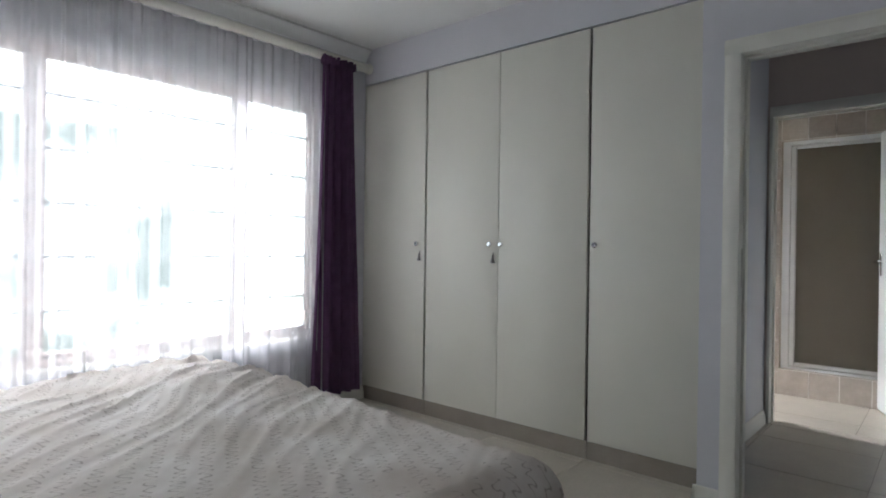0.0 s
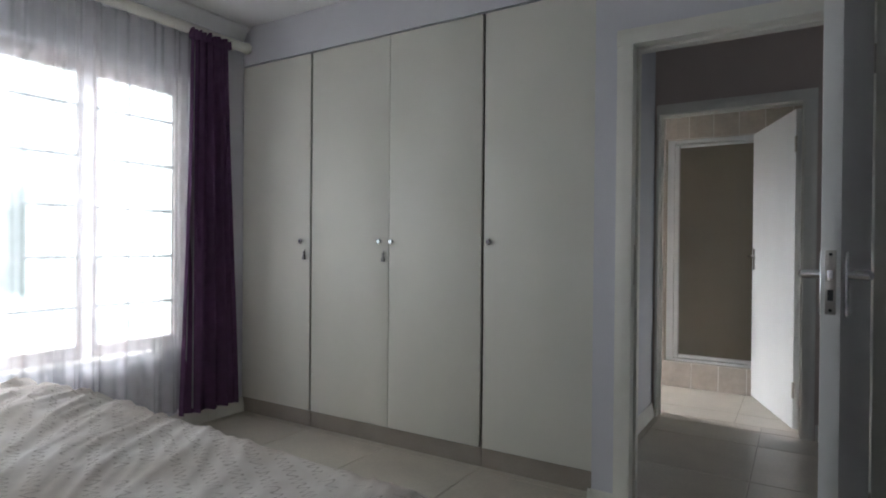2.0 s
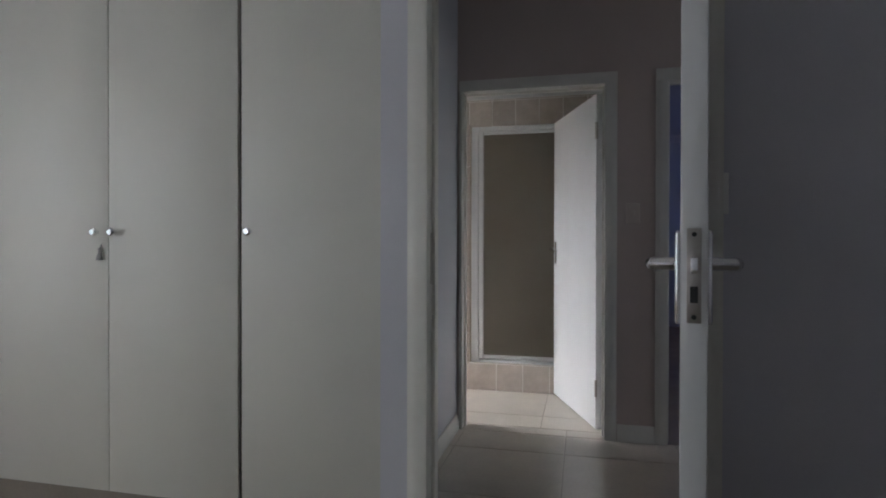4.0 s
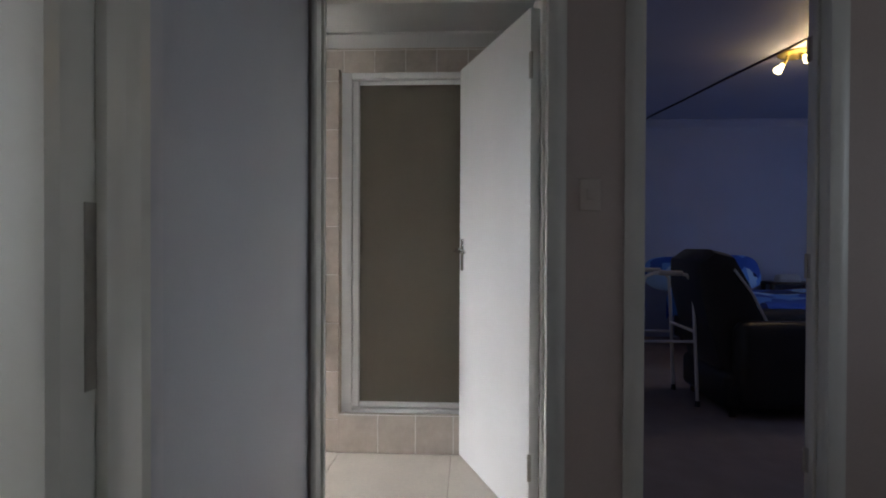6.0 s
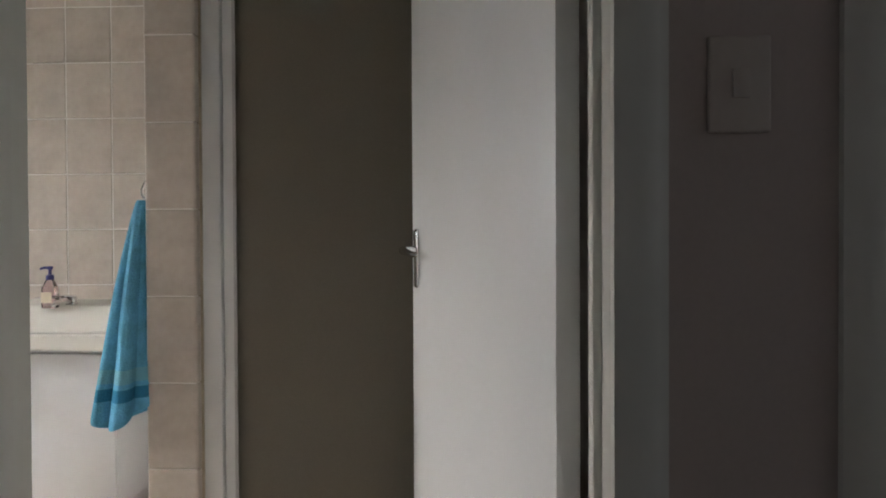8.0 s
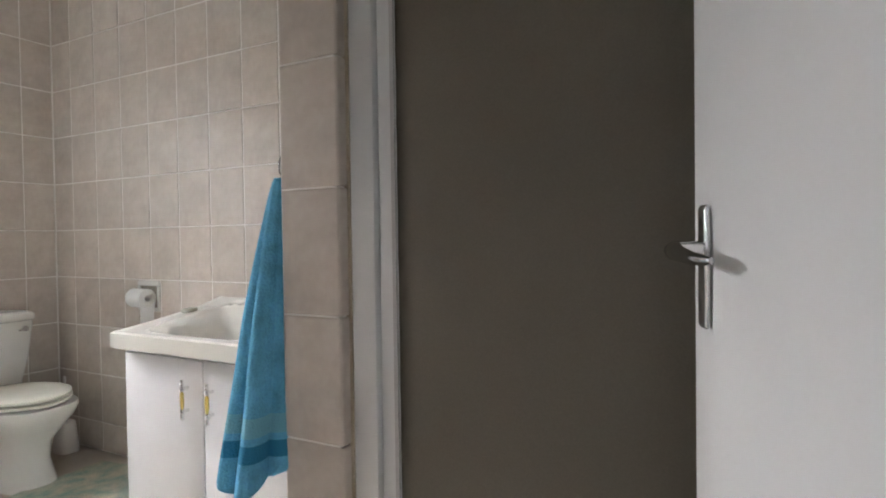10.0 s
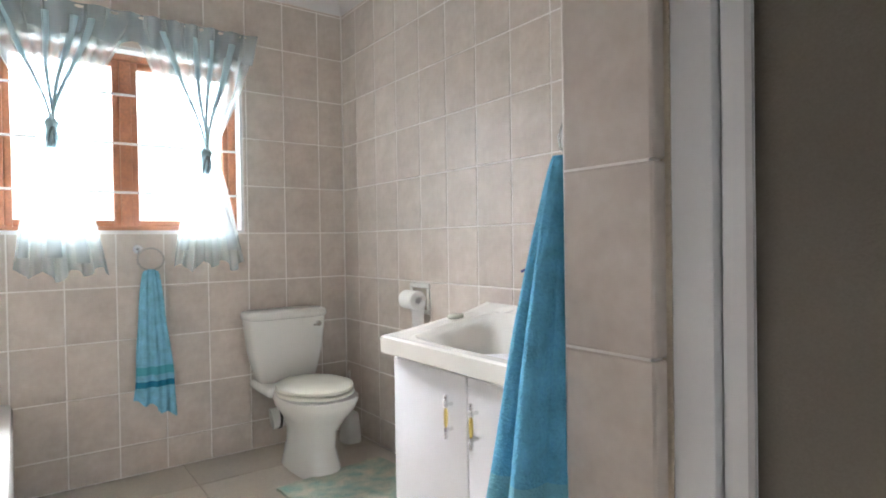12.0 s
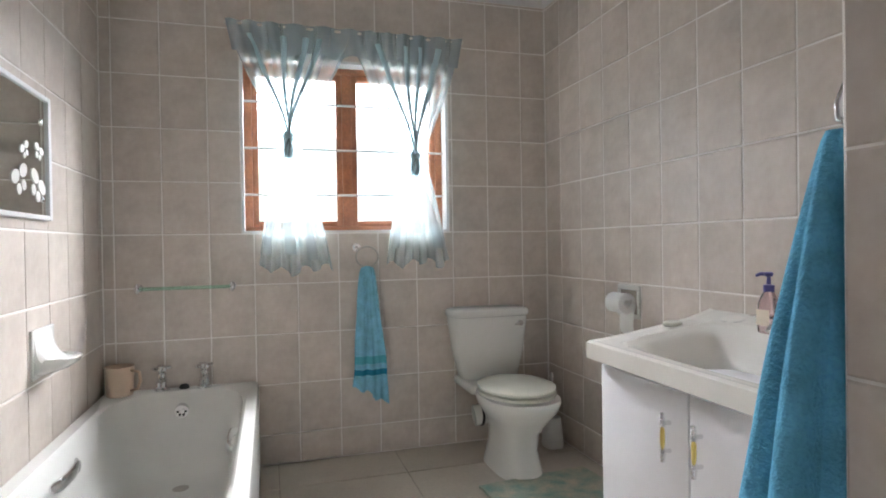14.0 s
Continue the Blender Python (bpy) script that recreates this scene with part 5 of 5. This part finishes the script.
for y0, y1, yk, zk, zb, b0, b1, sd_, lab in ((1.62, 2.24, 1.905, 1.65, 0.99, 1.75, 2.12, 0.7, "sheer aqua voile curtain knotted in the middle"), (2.24, 2.82, 2.56, 1.57, 1.01, 2.40, 2.74, 2.9, "sheer aqua voile curtain knotted lower down")):
    bm = BM()
    sheet(bm, 110, 60, tied(y0, y1, yk, zk, zb, b0, b1, sd_))
    cu = single("voile_curtain", bm, SHEERA, lab, "curtain")
    bm = BM()
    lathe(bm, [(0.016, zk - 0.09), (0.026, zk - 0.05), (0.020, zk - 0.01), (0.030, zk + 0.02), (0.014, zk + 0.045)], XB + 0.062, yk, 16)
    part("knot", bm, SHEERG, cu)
    rg_ = random.Random(int(sd_ * 10))
    for side, ends in ((1, (y0 + 0.06, y1 - 0.06)), (-1, (b0 + 0.02, b1 - 0.02))):
        n = 4 if side > 0 else 3
        for k in range(n):
            ye = ends[0] + (ends[1] - ends[0]) * (k + rg_.uniform(0.1, 0.9)) / n
            ze = 2.16 if side > 0 else zb + rg_.uniform(0.02, 0.16)
            wide = rg_.uniform(0.009, 0.018) * (1.0 if side > 0 else 1.5)
            def strip(u, v):
                y = yk + (u - 0.5) * 0.010 + (ye - yk + (u - 0.5) * wide * 2) * v ** (1.25 if side > 0 else 0.8)
                return (XB + 0.078 + 0.012 * math.sin(u * math.pi), y + 0.006 * math.sin(v * 7 + k), zk + (ze - zk) * v)
            bm = BM()
            sheet(bm, 8, 20, strip)
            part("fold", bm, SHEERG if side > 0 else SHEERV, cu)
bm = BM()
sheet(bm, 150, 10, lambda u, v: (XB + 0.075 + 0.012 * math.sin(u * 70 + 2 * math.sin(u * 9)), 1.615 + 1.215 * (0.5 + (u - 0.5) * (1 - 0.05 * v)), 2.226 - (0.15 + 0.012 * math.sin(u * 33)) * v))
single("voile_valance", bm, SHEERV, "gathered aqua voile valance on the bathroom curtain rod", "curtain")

# ---- far bedroom ----
w3 = thing("window_3", 6.2, 0, 0, "window of the far bedroom", "window", kind="structure")
bm = BM()
for y in (FY0, (FY0 + FY1) / 2 - 0.03, FY1 - 0.06):
    box(bm, 0.03, 0.09, y, y + 0.06, FZ0, FZ1)
for z in (FZ0, FZ1 - 0.06):
    box(bm, 0.03, 0.09, FY0, FY1, z, z + 0.06)
part("window_frame", bm, WOODG, w3)

lamp = thing("ceiling_spotlight", 3.12, 4.02, CEIL, "brass ceiling light with three lit spot bulbs", "ceiling light")
bm = BM()
lathe(bm, [(0.02, -0.034), (0.10, -0.03), (0.125, -0.012), (0.125, 0.0)], 0, 0, 28)
pl = part("base", bm, BRASS, lamp, "brass base plate")
for k, (dx, dy, dz) in enumerate(((-0.15, -0.06, -0.11), (0.02, -0.12, -0.05), (0.10, -0.08, -0.10))):
    bm = BM()
    tube(bm, [(dx * 0.5, dy * 0.5, -0.028), (dx * 0.55, dy * 0.55, -0.07), (dx * 0.8, dy * 0.8, dz * 0.9 - 0.01)], [0.008, 0.008, 0.02], 12)
    part("spot_arm", bm, BRASS, lamp)
    bm = BM()
    tube(bm, [(dx * 0.8, dy * 0.8, dz * 0.9 - 0.01), (dx, dy, dz - 0.03), (dx * 1.12, dy * 1.12, dz - 0.05)], [0.014, 0.026, 0.032], 16)
    part("bulb", bm, BULB, lamp, "glowing reflector bulb")
ld = bpy.data.lights.new("bulb_light", "POINT")
ld.energy, ld.color, ld.shadow_soft_size = BULB_W, (1.0, 0.68, 0.34), 0.04
lo = tagged(new("bulb_light", ld), "warm light of the spot bulbs", "light", kind="structure")
lo.location = (3.13, 3.86, CEIL - 0.15)

bm = BM()
box(bm, -0.011, 0.011, -2.4, 2.35, CEIL - 0.010, CEIL, 0.002)
bmesh.ops.transform(bm, matrix=pose(2.98, 4.07, 0, 0, 0, 7.5), verts=bm.verts)
structure("ceiling_batten", bm, DARKWOOD, "dark cover strip along the ceiling joint", "trim")

bd = thing("bed_far", 3.9, 5.36, 0, "bed under a blue patchwork quilt", "bed")
bm = BM()
box(bm, -0.98, 0.98, -0.74, 0.74, 0.08, 0.34, 0.02)
part("base", bm, DARKWOOD, bd)
bm = BM()
box(bm, -1.0, 1.0, -0.76, 0.76, 0.34, 0.58, 0.05, 3)
part("mattress", bm, PAPER, bd)
for sx in (-0.9, 0.9):
    for sy in (-0.66, 0.66):
        bm = BM()
        tube(bm, [(sx, sy, 0), (sx, sy, 0.1)], 0.03, 10)
        part("leg", bm, DARKWOOD, bd)
bm = BM()
def quilt_f(u, v):
    px, py = (u - 0.5) * 2.5, (v - 0.5) * 2.1
    ex, ey = max(0, abs(px) - 0.98), max(0, abs(py) - 0.74)
    g = noise.noise(Vector((px * 3, py * 3, 0)))
    return (max(-1.02, min(1.02, px)) * (1 + 0.02 * (ex > 0)), max(-0.79, min(0.79, py)) * (1 + 0.02 * (ey > 0)), 0.61 - ex - ey + 0.03 * g)
sheet(bm, 60, 60, quilt_f)
qt = single("quilt", bm, QUILT, "blue patchwork quilt of triangles on the far bed", "quilt")
qt.location = (3.9, 5.36, 0)


def pillow(x, y, z, rz, label):
    bm = BM()
    loft(bm, [[(0.33 * s * math.copysign(abs(math.cos(a)) ** 0.6, math.cos(a)), t, 0.20 * s * math.copysign(abs(math.sin(a)) ** 0.6, math.sin(a))) for a in (2 * math.pi * k / 36 for k in range(36))]
              for t, s in ((-0.085, 0.35), (-0.07, 0.72), (-0.03, 0.95), (0, 1.0), (0.03, 0.95), (0.07, 0.72), (0.085, 0.35))])
    p = single("pillow", bm, QUILT, label, "pillow", group="pillows on the far bed")
    p.matrix_world = pose(x, y, z, -24, 0, rz)


pillow(2.86, 5.86, 0.80, -8, "blue patchwork pillow leaning at the bed head")
pillow(3.47, 5.90, 0.82, 6, "blue patchwork pillow propped upright")

nt_ = thing("bedside_table", 4.35, 6.34, 0, "small dark wooden bedside table", "table")
bm = BM()
box(bm, -0.30, 0.30, -0.15, 0.15, 0.66, 0.69, 0.006)
part("tabletop", bm, DARKWOOD, nt_)
for sx in (-0.26, 0.26):
    for sy in (-0.11, 0.11):
        bm = BM()
        box(bm, sx - 0.02, sx + 0.02, sy - 0.02, sy + 0.02, 0, 0.66, 0.003)
        part("leg", bm, DARKWOOD, nt_)
bm = BM()
loft(bm, [rrect(0, 0, z, hx, hy, 4, 20) for z, hx, hy in ((0, 0.13, 0.08), (0.03, 0.135, 0.085), (0.07, 0.12, 0.06), (0.085, 0.10, 0.04))])
ck = single("clock_radio", bm, GREYP, "grey clock radio on the bedside table", "clock")
ck.location = (4.30, 6.32, 0.69)

# recliner seen from its side and back
rc = thing("recliner", 2.66, 3.55, 0, "black leather recliner armchair", "armchair")
def pad(bm, x0, x1, y0, y1, z0, z1, bev):
    box(bm, x0, x1, y0, y1, z0, z1, bev, 5)
bm = BM(); pad(bm, -0.42, 0.50, -0.40, 0.40, 0.05, 0.30, 0.05); part("base", bm, BLACKC, rc)
bm = BM(); pad(bm, -0.20, 0.50, -0.27, 0.27, 0.28, 0.50, 0.08); part("seat", bm, BLACKC, rc)
for s in (-1, 1):
    bm = BM()
    pad(bm, -0.36, 0.56, s * 0.27 - 0.0 if s > 0 else -0.45, 0.45 if s > 0 else -0.27, 0.05, 0.63, 0.085)
    part("armrest", bm, BLACKC, rc)
bm = BM()
prof = [(-0.30, 0.28), (-0.08, 0.30), (-0.16, 0.62), (-0.26, 0.92), (-0.34, 1.06), (-0.46, 1.09), (-0.56, 1.02), (-0.56, 0.84), (-0.50, 0.58), (-0.42, 0.30)]
loft(bm, [[(x * k - 0.02 * (1 - k), y, 0.28 + (z - 0.28) * k) for x, z in prof] for y, k in ((-0.31, 0.9), (-0.29, 0.97), (-0.22, 1.0), (0.22, 1.0), (0.29, 0.97), (0.31, 0.9))])
bk = part("backrest", bm, BLACKC, rc)
bm = BM()
tube(bm, [(-0.34, -0.315, 0.96), (-0.22, -0.315, 0.80), (-0.13, -0.315, 0.62)], 0.009, 8)
part("piping", bm, GREYP, bk, "pale piping seam")
for sx in (-0.35, 0.42):
    for sy in (-0.33, 0.33):
        bm = BM()
        tube(bm, [(sx, sy, 0), (sx, sy, 0.06)], 0.025, 10)
        part("foot", bm, DARKWOOD, rc)

# walking frame beside the recliner
wf = thing("walking_frame", 1.97, 3.68, 0, "folding aluminium walking frame with grey grips", "walking frame")
for s in (-0.24, 0.24):
    bm = BM()
    tube(bm, [(0.20, s, 0.02), (0.17, s, 0.70), (0.16, s, 0.86), (0.12, s, 0.91), (0.04, s, 0.925), (-0.10, s, 0.925), (-0.16, s, 0.90), (-0.18, s, 0.84), (-0.22, s, 0.02)], 0.0125, 12)
    fr = part("side_frame", bm, ALU, wf, "bent aluminium side tube")
    bm = BM()
    tube(bm, [(0.09, s, 0.922), (-0.07, s, 0.925)], 0.018, 12)
    part("grip", bm, GREYP, fr, "grey foam grip")
    bm = BM()
    tube(bm, [(0.175, s, 0.45), (-0.20, s, 0.45)], 0.010, 10)
    part("brace", bm, ALU, fr)
    for x in (0.20, -0.22):
        bm = BM()
        tube(bm, [(x, s, 0), (x, s, 0.04)], [0.018, 0.015], 12)
        part("ferrule", bm, DARKRUB, fr, "black rubber ferrule")
for z in (0.80, 0.52):
    bm = BM()
    tube(bm, [(0.175, -0.24, z), (0.175, 0.24, z)], 0.011, 10)
    part("cross_bar", bm, ALU, wf)

# ---- tiles: pieces share a few meshes ----
def tile_mesh(name, w, h, d, material, flat):
    """Bevelled tile; flat: lying (w along x, h along y), else standing (w along x, h along z, face to -y)."""
    bm = BM()
    e = min(0.003, w * 0.2, h * 0.2)
    if flat:
        o = [(-w / 2, -h / 2), (w / 2, -h / 2), (w / 2, h / 2), (-w / 2, h / 2)]
        i = [(-w / 2 + e, -h / 2 + e), (w / 2 - e, -h / 2 + e), (w / 2 - e, h / 2 - e), (-w / 2 + e, h / 2 - e)]
        lofted = [[(x, y, -d) for x, y in o], [(x, y, -e * 0.5) for x, y in o], [(x, y, 0) for x, y in i]]
    else:
        o = [(-w / 2, -h / 2), (w / 2, -h / 2), (w / 2, h / 2), (-w / 2, h / 2)]
        i = [(-w / 2 + e, -h / 2 + e), (w / 2 - e, -h / 2 + e), (w / 2 - e, h / 2 - e), (-w / 2 + e, h / 2 - e)]
        lofted = [[(x, 0, z) for x, z in o], [(x, -d + e * 0.5, z) for x, z in o], [(x, -d, z) for x, z in i]]
    loft(bm, lofted)
    return mesh_of(name, bm, material, smooth=False)


TILES = {}
def put_tile(parent, w, h, m, material, flat=False, d=0.009):
    key = (round(w, 3), round(h, 3), material.name, flat)
    if key not in TILES:
        TILES[key] = tile_mesh("tile", w, h, d, material, flat)
    ob = new("tile", TILES[key])
    ob.parent = parent
    ob.matrix_parent_inverse = parent.matrix_world.inverted()
    ob.matrix_world = m


PW, PH, G = 0.2105, 0.2565, 0.0065
ZROWS = [0.0] + [1.177 + PH * k for k in range(-4, 6)] + [2.475]


def spans(a, b, first, pitch):
    """Joints of a run from a to b, one of them at first."""
    k = math.ceil((a - first) / pitch + 1e-6)
    out = [a]
    while first + k * pitch < b - 0.02:
        if first + k * pitch - a > 0.02:
            out.append(first + k * pitch)
        k += 1
    return out + [b]


def tile_wall(parent, a, b, first, place, holes=(), zrows=ZROWS, pitch=PW):
    """Standing tiles from a to b along a wall. place(s, z): pose of a tile centred at s along the wall."""
    js = spans(a, b, first, pitch)
    for s0, s1 in zip(js, js[1:]):
        for z0, z1 in zip(zrows, zrows[1:]):
            pieces = [(s0, s1, z0, z1)]
            for h0, h1, g0, g1 in holes:
                nxt = []
                for p0, p1, q0, q1 in pieces:
                    if p1 <= h0 or p0 >= h1 or q1 <= g0 or q0 >= g1:
                        nxt.append((p0, p1, q0, q1))
                        continue
                    if p0 < h0:
                        nxt.append((p0, h0, q0, q1))
                    if p1 > h1:
                        nxt.append((h1, p1, q0, q1))
                    m0, m1 = max(p0, h0), min(p1, h1)
                    if q0 < g0:
                        nxt.append((m0, m1, q0, g0))
                    if q1 > g1:
                        nxt.append((m0, m1, g1, q1))
                pieces = nxt
            for p0, p1, q0, q1 in pieces:
                if p1 - p0 > 0.012 and q1 - q0 > 0.012:
                    put_tile(parent, p1 - p0 - G, q1 - q0 - G, place((p0 + p1) / 2, (q0 + q1) / 2), WTILE)


ob = bpy.data.objects
tile_wall(ob["wall_bath_window"], YBL + 0.01, YBK - 0.01, 1.10, lambda s, z: pose(XB, s, z, 0, 0, 90), [(BY0, BY1, BZ0, BZ1)])
tile_wall(ob["wall_bath_back"], XB + 0.01, XHR, -2.012, lambda s, z: pose(s, YBK, z), [(-2.108, -1.942, 0.766, 0.914)], pitch=0.2155)
tile_wall(ob["wall_bath_side"], XB + 0.01, -0.1, -2.14, lambda s, z: pose(s, YBL, z, 0, 0, 180))
JZ = [0.0, 0.178, 0.436, 0.694, 0.953, 1.212, 1.469, 1.728, 1.986, 2.052]
for z0, z1 in zip(JZ, JZ[1:]):
    put_tile(stub, 0.148, z1 - z0 - 0.0045, pose(-0.182, 2.434, (z0 + z1) / 2), WTILE)
    put_tile(stub, 0.028, z1 - z0 - 0.0045, pose(-0.114, 2.441, (z0 + z1) / 2, 0, 0, 90), WTILE)
js = spans(-0.112, XHR, 0.105, 0.2015)
for x0, x1 in zip(js, js[1:]):
    put_tile(kerb, x1 - x0 - G, 0.20, pose((x0 + x1) / 2, 2.434, 0.102), WTILE)
    put_tile(kerb, x1 - x0 - G, 0.024, pose((x0 + x1) / 2, 2.441, 0.209), WTILE, True)


def floor_tiles(parent, x0, x1, y0, y1, jx=0.654, jy=1.159):
    xs, ys = spans(x0, x1, jx, 0.602), spans(y0, y1, jy, 0.602)
    for a, b in zip(xs, xs[1:]):
        for c, d in zip(ys, ys[1:]):
            put_tile(parent, b - a - 0.004, d - c - 0.004, pose((a + b) / 2, (c + d) / 2, 0), FLOORT, True, 0.004)


floor_tiles(ob["floor"], XW, 3.2, -4.7, 0.05)
floor_tiles(ob["floor"], 0.002, 3.3, 0.05, YB)
floor_tiles(ob["floor"], 0.036, 0.868, YB, YI)
floor_tiles(ob["floor_bath"], XB + 0.01, -0.105, YBL, YBK - 0.01, -0.105, 1.83)
floor_tiles(ob["floor_bath"], -0.105, XHR, YI, 2.425, -0.105, 1.83)
